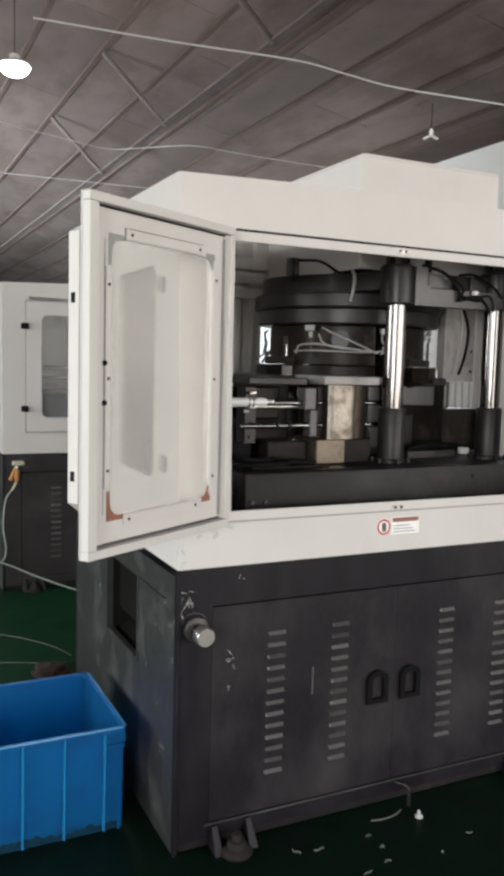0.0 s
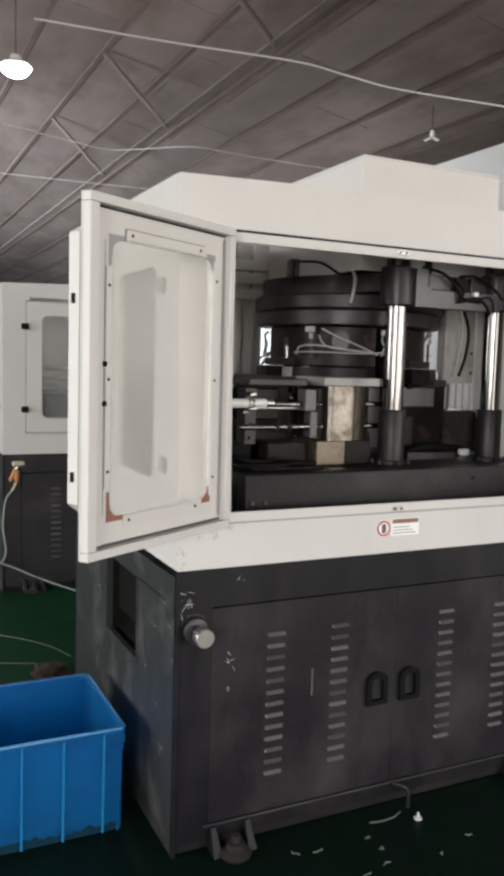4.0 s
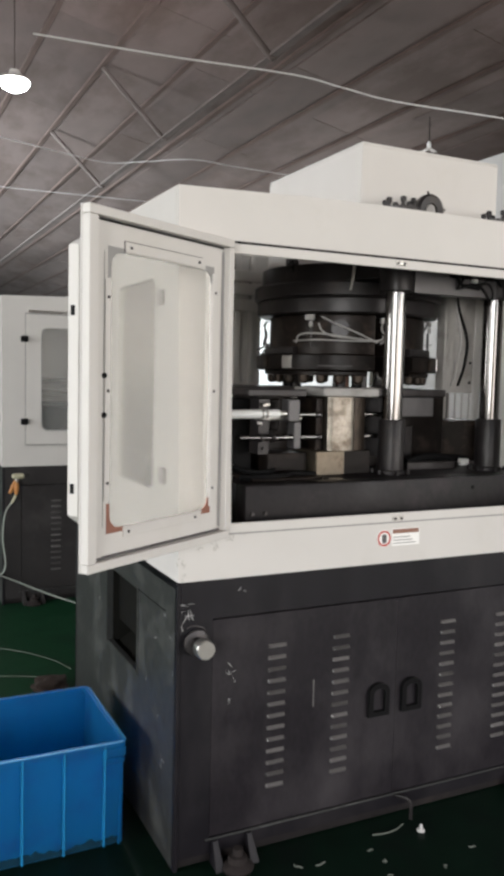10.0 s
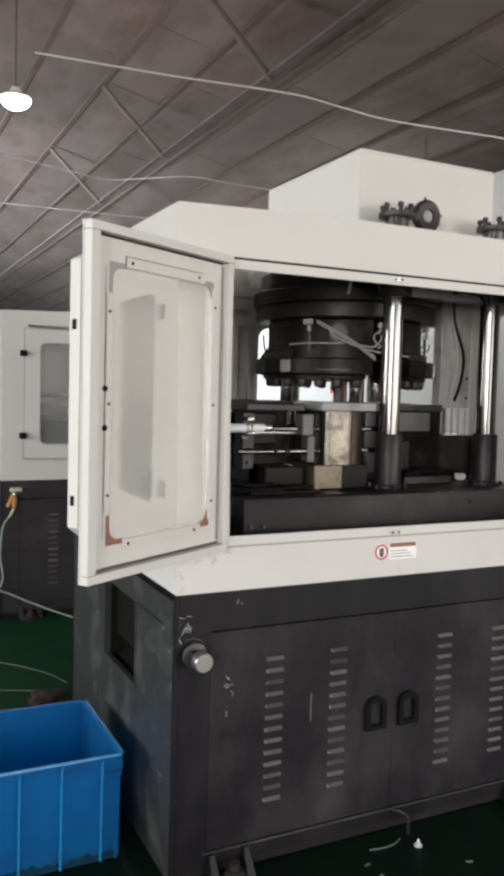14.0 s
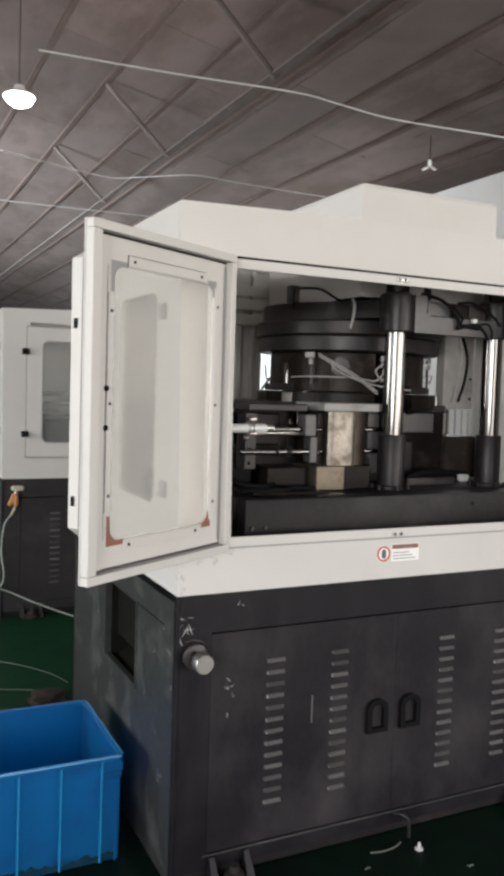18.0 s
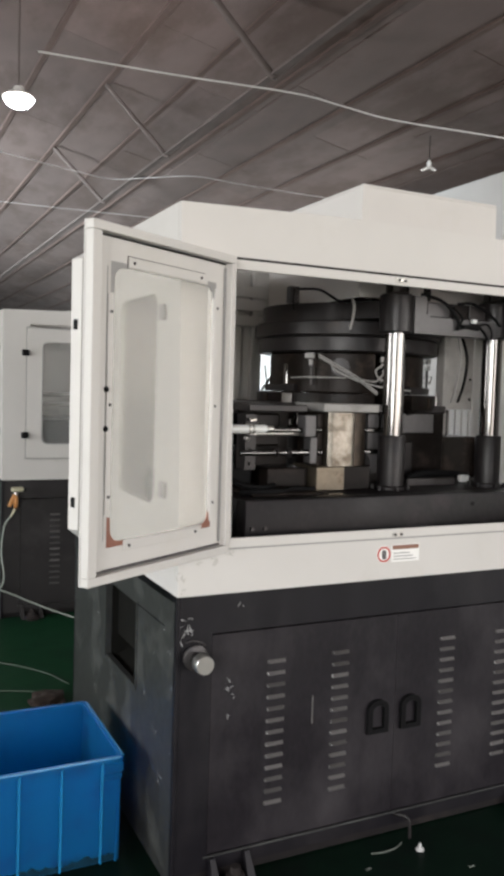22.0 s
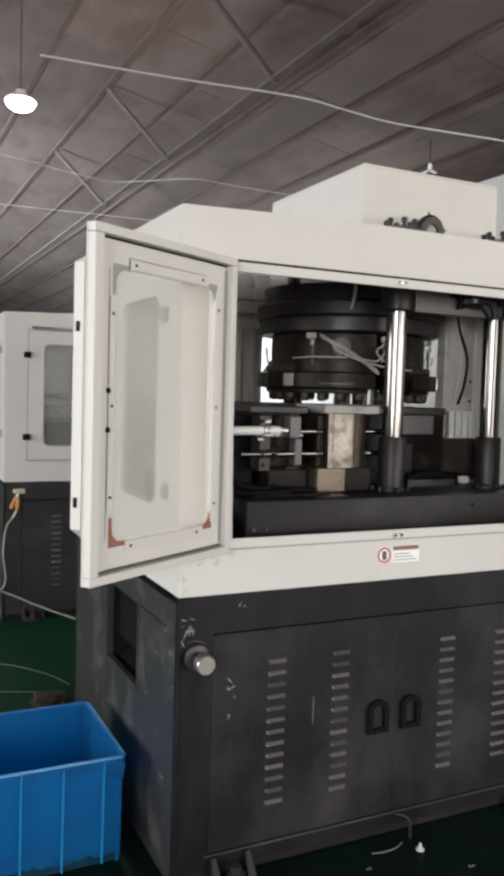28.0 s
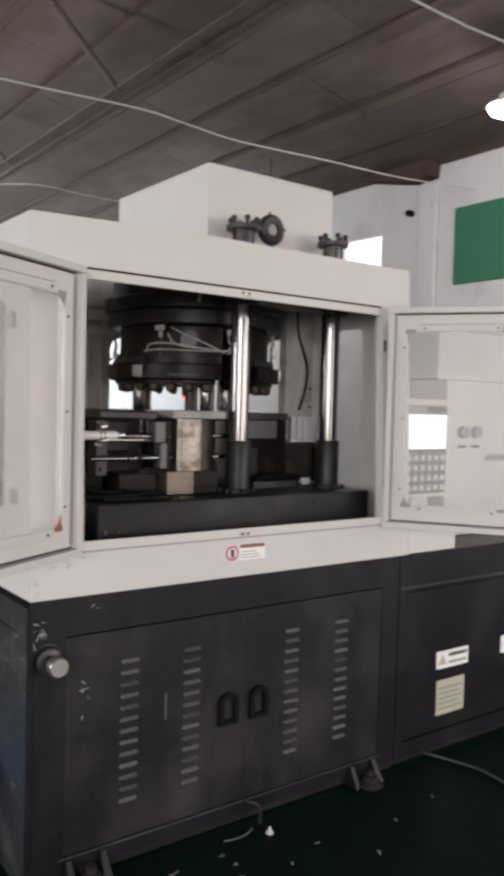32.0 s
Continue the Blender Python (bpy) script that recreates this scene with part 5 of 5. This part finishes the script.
            part("white_wire", tube([polar(mid - 6, 0.350, 1.552), polar(mid + 10, 0.362, 1.555), polar(mid + 32, 0.362, 1.552), polar(mid + 51, 0.352, 1.556), polar(mid + 54, 0.352, 1.575)], 0.0032, 6), WIRE, r)
            part("white_wire", tube([polar(mid + 12, 0.350, 1.62), polar(mid + 15, 0.36, 1.59), polar(mid + 22, 0.362, 1.57), polar(mid + 44, 0.358, 1.556)], 0.0032, 6), WIRE, r)
        else:
            for d in (0.0, 0.009):
                part("white_wire", tube([polar(mid + 12, 0.352, 1.648 - d), polar(mid + 22, 0.36, 1.615 - d), polar(mid + 36, 0.365, 1.565 - d), polar(mid + 49, 0.376, 1.505 - d)], 0.0032, 6), WIRE, r)
            part("white_wire", tube([polar(mid - 8, 0.352, 1.555), polar(mid + 8, 0.362, 1.558), polar(mid + 30, 0.362, 1.558)], 0.0032, 6), WIRE, r)
            part("white_wire", tube([polar(mid + 40, 0.358, 1.552), polar(mid + 50, 0.352, 1.55), polar(mid + 57, 0.352, 1.61)], 0.0036, 6), WIRE, r)
    return t, r


CARRIAGE, ROTOR = carriage()


# ---- control cabinet behind the second door ----
def control_cabinet():
    t = thing("control_cabinet", (2.545, 0.7, BH), "off-white control cabinet with screen and keypad standing on the base", "control cabinet")
    part("body", box(2.095, 3.345, 0.24, 0.60, BH + 0.001, 1.62, 0.008, seg=2), WHITE, t)
    part("upper_box", box(2.095, 3.345, 0.30, 0.60, 1.623, 1.86, 0.006), WALL, t, "grey upper box")
    for x in (2.207, 2.307):
        k = part("knob", rod((x, 0.239, 1.376), (x, 0.215, 1.376), 0.030, n=20, bevel=0.004), GREY_PLASTIC, t)
        part("nameplate", box(x - 0.03, x + 0.03, 0.236, 0.2395, 1.30, 1.312, 0), INK, k)
    part("nameplate", box(2.385, 2.565, 0.236, 0.2395, 1.235, 1.265, 0.001), GREY_PLASTIC, t)
    p = thing("operator_panel", (1.925, 0.2, 1.3), "grey operator panel with lit screen and rows of keys", "control panel")
    b = part("housing", box(1.745, 2.065, 0.20, 0.34, 1.08, 1.525, 0.006, seg=2), WHITE, p)
    part("bezel", box(1.775, 2.045, 0.192, 0.1995, 1.10, 1.495, 0.003), SLATE, b, "slate grey keypad face")
    part("head_strip", box(1.785, 2.035, 0.190, 0.1918, 1.462, 1.492, 0.001), GREY_PLASTIC, b)
    part("screen", box(1.777, 2.037, 0.1885, 0.1915, 1.30, 1.455, 0.001), SCREEN, b, "bright lit screen")
    part("brand_plate", box(1.90, 2.025, 0.1885, 0.1898, 1.468, 1.488, 0.0005), INK, b)
    for j in range(4):
        for i in range(6):
            x, z = 1.79 + 0.045 * i, 1.26 - 0.045 * j
            part("key", box(x - 0.014, x + 0.014, 0.185, 0.1915, z - 0.012, z + 0.012, 0.002), KEY, b)
    part("stand", box(1.845, 1.965, 0.22, 0.32, BH + 0.001, 1.079, 0.004), WHITE, p)


control_cabinet()


def far_inner():
    t = thing("far_press_rails", (FX + 0.6, FY + 0.5, BH), "chrome rails and dark bed inside the far enclosure", "rails")
    part("bed", box(FX + 0.2, FX + 1.45, FY + 0.2, FY + 1.1, BH + 0.001, 1.25, 0.004), GREY_IRON, t)
    part("carriage", box(FX + 0.62, FX + 0.86, FY + 0.34, FY + 0.7, 1.251, 1.40, 0.006), GREY_IRON, t)
    part("clevis", box(FX + 0.30, FX + 0.40, FY + 0.26, FY + 0.34, 1.30, 1.345, 0.004), STEEL, t)
    part("rail", rod((FX + 0.22, FY + 0.3, 1.42), (FX + 1.4, FY + 0.3, 1.42), 0.016, n=12), PLATE, t)
    part("rail", rod((FX + 0.22, FY + 0.3, 1.35), (FX + 1.4, FY + 0.3, 1.35), 0.012, n=12), PLATE, t)
    part("end_block", box(FX + 0.9, FX + 1.0, FY + 0.22, FY + 0.5, 1.251, 1.46, 0.004), IRON, t)


far_inner()


# ---- the blue crate ----
def crate():
    x0, x1, y0, y1, h = -0.755, -0.095, 0.206, 0.675, 0.34
    t = thing("plastic_crate", ((x0 + x1) / 2, (y0 + y1) / 2, 0), "blue ribbed plastic crate, empty, grimy at the foot", "crate")
    taper = 0.010

    def wall(a, b, inward):
        """One slanted side between two rim corners."""
        (ax, ay), (bx, by) = a, b
        ix, iy = inward
        bm = bmesh.new()
        vs = []
        for d in (0.0, 0.006):
            vs += [bm.verts.new(v) for v in ((ax + ix * (taper + d), ay + iy * (taper + d), 0.003), (bx + ix * (taper + d), by + iy * (taper + d), 0.003), (bx + ix * d, by + iy * d, h - 0.014), (ax + ix * d, ay + iy * d, h - 0.014))]
        for q in ((0, 1, 2, 3), (7, 6, 5, 4), (0, 4, 5, 1), (1, 5, 6, 2), (2, 6, 7, 3), (3, 7, 4, 0)):
            bm.faces.new([vs[k] for k in q])
        return bm

    sides = (((x0, y0), (x1, y0), (0, 1)), ((x1, y0), (x1, y1), (-1, 0)), ((x1, y1), (x0, y1), (0, -1)), ((x0, y1), (x0, y0), (1, 0)))
    for a, b, inward in sides:
        s = part("side", wall(a, b, inward), BLUE, t)
        length = math.hypot(b[0] - a[0], b[1] - a[1])
        marks = [0.06 + 0.125 * k for k in range(int((length - 0.05) / 0.125) + 1)]
        for d in marks:
            f = 1 - d / length if inward == (0, 1) else d / length
            px, py = a[0] + (b[0] - a[0]) * f, a[1] + (b[1] - a[1]) * f
            ux, uy = (b[0] - a[0]) / length, (b[1] - a[1]) / length
            ox, oy = -inward[0], -inward[1]
            bm = bmesh.new()
            vs = []
            for z, sh in ((0.004, taper), (h - 0.004, 0.0)):
                for e, w in ((-0.004, 0.0), (0.004, 0.0), (0.0025, 0.011), (-0.0025, 0.011)):
                    w2 = w - sh
                    vs.append(bm.verts.new((px + ux * e + ox * w2, py + uy * e + oy * w2, z)))
            bmesh.ops.convex_hull(bm, input=vs)
            part("rib", bm, RIB_BLUE, s)
    part("bottom", box(x0 + taper + 0.004, x1 - taper - 0.004, y0 + taper + 0.004, y1 - taper - 0.004, 0.010, 0.018, 0.002), BLUE, t)
    o = 0.010
    part("rim", sheet(rounded(x0 - o, x1 + o, y0 - o, y1 + o, 0.025), [rounded(x0 + 0.008, x1 - 0.008, y0 + 0.008, y1 - 0.008, 0.015)], 0.016, pose(0, 0, h - 0.016)), BLUE, t)
    for cx, sx in ((x0, 1), (x1, -1)):
        for z0, z1, w in ((h - 0.050, h - 0.018, 0.007), (h - 0.072, h - 0.054, 0.004)):
            part("corner_block", box(cx - sx * w, cx + sx * 0.058, y0 - w, y0 + 0.02, z0, z1, 0.004), BLUE, t)
    part("rim_lip", box(x0 - o + 0.01, x1 + o - 0.012, y0 - o - 0.0015, y0 - o + 0.006, h - 0.003, h + 0.003, 0.002), BLUE_HIGHLIGHT, t, "pale painted highlight along the rim edge")
    part("rim_lip", box(x1 + o - 0.007, x1 + o + 0.0015, y0 - o + 0.012, y1 + o - 0.02, h - 0.002, h + 0.002, 0.002), RIB_BLUE, t)
    part("foot_band", sheet(rounded(x0 + 0.012, x1 - 0.012, y0 + 0.012, y1 - 0.012, 0.02), [rounded(x0 + 0.028, x1 - 0.028, y0 + 0.028, y1 - 0.028, 0.015)], 0.030, pose(0, 0, 0.0)), GRIME, t, "grimy foot band")
    # ragged film of dirt along the foot of the front
    bm = bmesh.new()
    low, high = [], []
    for k in range(90):
        x = x0 + 0.012 + (x1 - x0 - 0.024) * k / 89
        hgt = 0.026 + 0.016 * noise.noise((x * 16, 0.3, 0)) + 0.014 * noise.noise((x * 60, 1.7, 0))
        low.append(bm.verts.new((x, y0 + taper - 0.0008, 0.004)))
        high.append(bm.verts.new((x, y0 + taper - 0.0008 - taper * hgt / h, max(0.008, hgt))))
    for k in range(89):
        bm.faces.new((low[k], low[k + 1], high[k + 1], high[k]))
    part("dirt_film", bm, GRIME, t, "ragged dark dirt along the foot")
    return t


crate()


# ---- bottles that leave the chute ----
def bottle_mesh():
    bm = lathe([(0.001, 0.0), (0.015, 0.0), (0.0215, 0.006), (0.0225, 0.018), (0.0225, 0.034), (0.017, 0.045), (0.011, 0.050), (0.011, 0.060), (0.001, 0.060)], (0, 0, -0.030), 20)
    return finish(bm, "bottle", PALE)


BOTTLE = bottle_mesh()


def bottle(x, y, z):
    ob = new("bottle", BOTTLE)
    ob.location = (x, y, z)
    return tagged(ob, "small milky white plastic bottle, freshly moulded", "bottle", "bottles")


# start in the chute, times and places of the flight, place of rest in the crate
FLIGHTS = (
    (10.0, [(10.1, 0.05, 0.518), (10.2, -0.062, 0.532), (10.3, -0.179, 0.545), (10.4, -0.340, 0.42), (10.5, -0.405, 0.29), (10.62, -0.45, 0.06)], 0.50, 0),
    (10.0, [(10.1, 0.06, 0.522), (10.2, -0.075, 0.51), (10.3, -0.150, 0.51), (10.4, -0.32, 0.365), (10.5, -0.39, 0.245), (10.6, -0.42, 0.06)], 0.47, 60),
    (10.15, [(10.3, 0.012, 0.575), (10.4, -0.105, 0.506), (10.5, -0.196, 0.444), (10.6, -0.336, 0.224), (10.7, -0.40, 0.05)], 0.50, 110),
    (10.15, [(10.3, 0.03, 0.585), (10.4, -0.085, 0.55), (10.5, -0.12, 0.49), (10.6, -0.25, 0.27), (10.72, -0.33, 0.05)], 0.53, 20),
    (28.2, [(28.3, 0.03, 0.52), (28.4, -0.104, 0.47), (28.5, -0.206, 0.409), (28.6, -0.342, 0.315), (28.72, -0.41, 0.05)], 0.45, 80),
    (28.2, [(28.3, 0.06, 0.56), (28.4, 0.0, 0.54), (28.5, -0.085, 0.495), (28.6, -0.365, 0.205), (28.7, -0.42, 0.05)], 0.55, 30),
    (28.25, [(28.35, 0.05, 0.55), (28.4, 0.012, 0.515), (28.5, -0.067, 0.49), (28.6, -0.190, 0.385), (28.7, -0.300, 0.281), (28.8, -0.36, 0.05)], 0.49, 140),
    (28.25, [(28.35, 0.07, 0.56), (28.4, 0.045, 0.545), (28.5, 0.0, 0.515), (28.6, -0.175, 0.37), (28.7, -0.255, 0.265), (28.8, -0.31, 0.05)], 0.53, 10),
)
BOTTLES = [bottle(0.33 + 0.05 * (i % 4), 0.45 + 0.05 * (i % 4), 0.74) for i in range(len(FLIGHTS))]


# ---- hoses, rags and scraps ----
def clutter():
    # valve and hose on the far machine
    v = thing("air_valve", (0.07, FY, 0.8), "orange air valve with pale hose on the far base", "valve")
    part("body", lathe([(0.008, -0.05), (0.013, -0.04), (0.017, -0.01), (0.016, 0.02), (0.010, 0.03)], (0.035, FY - 0.075, 0.765), 16), ORANGE, v)
    part("lever", box(-0.011, 0.011, -0.006, 0.006, -0.045, 0.04, 0.004, m=pose(0.012, FY - 0.082, 0.765, 0, 24, 0)), ORANGE, v)
    part("handle", box(0.008, 0.082, FY - 0.10, FY - 0.06, 0.816, 0.846, 0.008), CREAM, v)
    part("neck", rod((0.035, FY - 0.075, 0.79), (0.04, FY - 0.075, 0.818), 0.012, n=12), STEEL, v)
    part("nozzle", rod((0.032, FY - 0.075, 0.71), (0.005, FY - 0.08, 0.66), 0.009, 0.007, n=12), CREAM, v)
    part("bracket", box(0.035, 0.055, FY - 0.062, FY + 0.002, 0.765, 0.785, 0.003), STEEL, v)
    solid("air_hose", tube([(0.005, FY - 0.08, 0.665), (-0.035, FY - 0.09, 0.60), (-0.052, FY - 0.11, 0.44), (-0.04, FY - 0.13, 0.285), (-0.1, FY - 0.15, 0.22), (-0.3, FY - 0.1, 0.2)], 0.0052, 8), HOSE, "pale green air hose hanging from the valve", "hose")
    solid("air_hose", tube([(-0.4, FY - 0.1, 0.34), (-0.05, FY - 0.13, 0.215), (0.12, FY - 0.18, 0.14), (0.30, FY - 0.25, 0.07), (0.48, FY - 0.32, 0.02), (0.8, FY - 0.5, 0.012)], 0.0052, 8), HOSE, "pale green air hose slung to the floor", "hose")
    solid("air_hose", tube([(-0.6, 2.35, 0.008), (-0.2, 2.2, 0.008), (0.02, 1.95, 0.008), (0.1, 1.75, 0.008)], 0.0024, 8), FLOOR_HOSE, "thin pale hose lying on the floor", "hose")
    solid("air_hose", tube([(-0.7, 1.95, 0.008), (-0.35, 1.82, 0.008), (-0.1, 1.72, 0.008), (0.05, 1.62, 0.008)], 0.0024, 8), FLOOR_HOSE, "thin pale hose lying on the floor", "hose")
    solid("floor_hose", tube([(1.75, 0.05, 0.012), (1.80, -0.10, 0.012), (1.83, -0.22, 0.012), (1.81, -0.36, 0.012), (1.74, -0.46, 0.012)], 0.006, 8), SIDE, "grey hose curled on the floor by the base", "hose")
    # oily rag
    rng = random.Random(11)
    bm = bmesh.new()
    bmesh.ops.create_icosphere(bm, subdivisions=4, radius=0.72)
    for q in bm.verts:
        k = 1 + 0.45 * noise.noise(q.co * 2.1) + 0.22 * noise.noise(q.co * 5.0)
        q.co = Vector((q.co.x * 0.115 * k, q.co.y * 0.12 * k, max(q.co.z, -0.25) * 0.06 * k))
    low = min(q.co.z for q in bm.verts)
    bmesh.ops.translate(bm, verts=bm.verts, vec=(-0.035, 1.53, -low + 0.001))
    solid("oily_rag", bm, RAG, "crumpled brown oily rag on the floor", "rag", at=(-0.055, 1.53, 0))
    # darker floor patch with a ragged edge round the machine's front
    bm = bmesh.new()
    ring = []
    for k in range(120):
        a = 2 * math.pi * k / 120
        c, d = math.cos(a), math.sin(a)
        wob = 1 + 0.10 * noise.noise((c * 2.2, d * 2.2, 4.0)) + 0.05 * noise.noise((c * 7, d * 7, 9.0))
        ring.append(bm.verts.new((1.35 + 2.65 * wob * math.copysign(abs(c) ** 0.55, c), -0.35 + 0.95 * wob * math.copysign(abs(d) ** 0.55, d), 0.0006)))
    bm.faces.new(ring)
    solid("floor_patch", bm, FLOOR_DARK, "darker patch on the green floor paint", "stain", kind="structure", soft=False)
    # plastic scraps on the floor
    spots = ((0.355, -0.126, 120), (0.423, -0.143, 0), (0.612, -0.208, 5), (0.771, -0.31, 35), (0.603, -0.14, 15), (0.916, -0.256, -20), (0.499, -0.302, 10), (0.584, -0.283, -5), (0.26, -0.24, 70), (1.05, -0.42, 50), (1.25, -0.30, 10), (1.5, -0.25, 35))
    for x, y, a in spots:
        ln = rng.uniform(0.006, 0.026)
        p = pose(x, y, 0, 0, 0, a)
        pts = [p @ Vector(q) for q in ((-ln, 0, 0.0045), (-ln * 0.3, rng.uniform(-0.008, 0.008), 0.006), (ln * 0.4, rng.uniform(-0.008, 0.008), 0.005), (ln, rng.uniform(-0.01, 0.01), 0.0045))]
        solid("plastic_scrap", tube(pts, rng.uniform(0.0014, 0.0028), 4, 6), SCRAP, "thin pale plastic scrap on the green floor", "scrap", group="floor scraps")
    solid("plastic_scrap", lathe([(0.004, 0.0), (0.013, 0.0), (0.014, 0.005), (0.005, 0.008), (0.005, 0.022), (0.003, 0.024)], (0.823, -0.115, 0.0005), 14), KEY, "pale plastic sprue on the green floor", "scrap", group="floor scraps")
    solid("plastic_scrap", tube([(0.66, -0.075, 0.004), (0.70, -0.085, 0.005), (0.75, -0.08, 0.005), (0.79, -0.06, 0.004)], 0.0025, 6, 6), SCRAP, "long curled plastic strip on the green floor", "scrap", group="floor scraps")
    solid("drain_cock", tube([(0.80, 0.0, 0.07), (0.815, -0.03, 0.075), (0.83, -0.045, 0.06), (0.83, -0.05, 0.005)], 0.006, 6), IRON, "small dark drain pipe under the base front", "pipe fitting")


clutter()


# ---- motion ----
def motions():
    def lift(z):
        return pose(CX, CY, 1.687 + z)

    rise = [(0.0, 0), (8.75, 0), (9.0, 0.009), (9.5, 0.063), (10.0, 0.087), (10.5, 0.115), (11.0, 0.145), (11.3, 0.148), (13.4, 0.148), (13.6, 0.146), (14.0, 0.130), (14.5, 0.088), (15.4, 0.02), (16.2, 0.0), (16.5, 0.0), (26.6, 0.0), (27.0, 0.012), (27.5, 0.052), (28.0, 0.086), (28.5, 0.115), (29.0, 0.141), (29.4, 0.148), (32.0, 0.148)]
    walk(CARRIAGE, [(t, lift(z)) for t, z in rise])
    turn = [(0.0, 0), (11.25, 0), (11.45, 10), (11.6, 25), (11.8, 47), (12.0, 71), (12.2, 94), (12.4, 109), (12.6, 118), (12.75, 120), (29.45, 120), (29.6, 115), (29.8, 96), (30.0, 68), (30.2, 42), (30.4, 24), (30.6, 11), (30.8, 3), (31.0, 0), (32.0, 0)]
    walk(ROTOR, [(t, pose(0, 0, 1.56 - 1.70, 0, 0, a)) for t, a in turn])
    # the clamp opens and shuts twice: the slide one way, hose block and cheek the other
    share = [(0.0, 0), (7.15, 0), (7.3, 0.3), (7.5, 0.65), (7.65, 0.9), (8.1, 1), (11.75, 1), (11.95, 0.7), (12.15, 0.2), (12.3, 0), (25.25, 0), (25.4, 0.3), (25.6, 0.65), (25.75, 0.9), (26.2, 1), (29.85, 1), (30.05, 0.7), (30.25, 0.2), (30.4, 0), (32.0, 0)]
    late = [(0.0, 0), (7.15, 0), (7.6, 0.05), (7.7, 0.3), (7.8, 0.75), (7.95, 1), (11.75, 1), (11.95, 0.7), (12.15, 0.2), (12.3, 0), (25.25, 0), (25.7, 0.05), (25.8, 0.3), (25.9, 0.75), (26.05, 1), (29.85, 1), (30.05, 0.7), (30.25, 0.2), (30.4, 0), (32.0, 0)]
    walk(SLIDE, [(t, pose(0.59 - 0.063 * f, 0.36, 1.3)) for t, f in share])
    walk(HOSE_BLOCK, [(t, pose(0.368 + 0.052 * f, 0.36, 1.3)) for t, f in late])
    walk(CHEEK, [(t, pose(0.89 + 0.050 * f, 0.40, 1.3)) for t, f in late])
    for i, (ob, (start, way, y, spin)) in enumerate(zip(BOTTLES, FLIGHTS)):
        x0, y0, z0 = 0.33 + 0.05 * (i % 4), 0.45 + 0.05 * (i % 4), 0.74
        rows = [(0.0, pose(x0, y0, z0, 90, 0, spin)), (start, pose(x0, y0, z0, 90, 0, spin))]
        for k, (t, x, z) in enumerate(way):
            if k == len(way) - 1:
                rows.append((t, pose(x, y, 0.039, 90, 0, spin + 45 * k + 20)))
            else:
                rows.append((t, pose(x, y, z, 90 + 35 * (k + 1), 0, spin + 45 * (k + 1) * 0.5)))
        end = rows[-1][1]
        rows.append((32.0, end))
        walk(ob, rows)


motions()
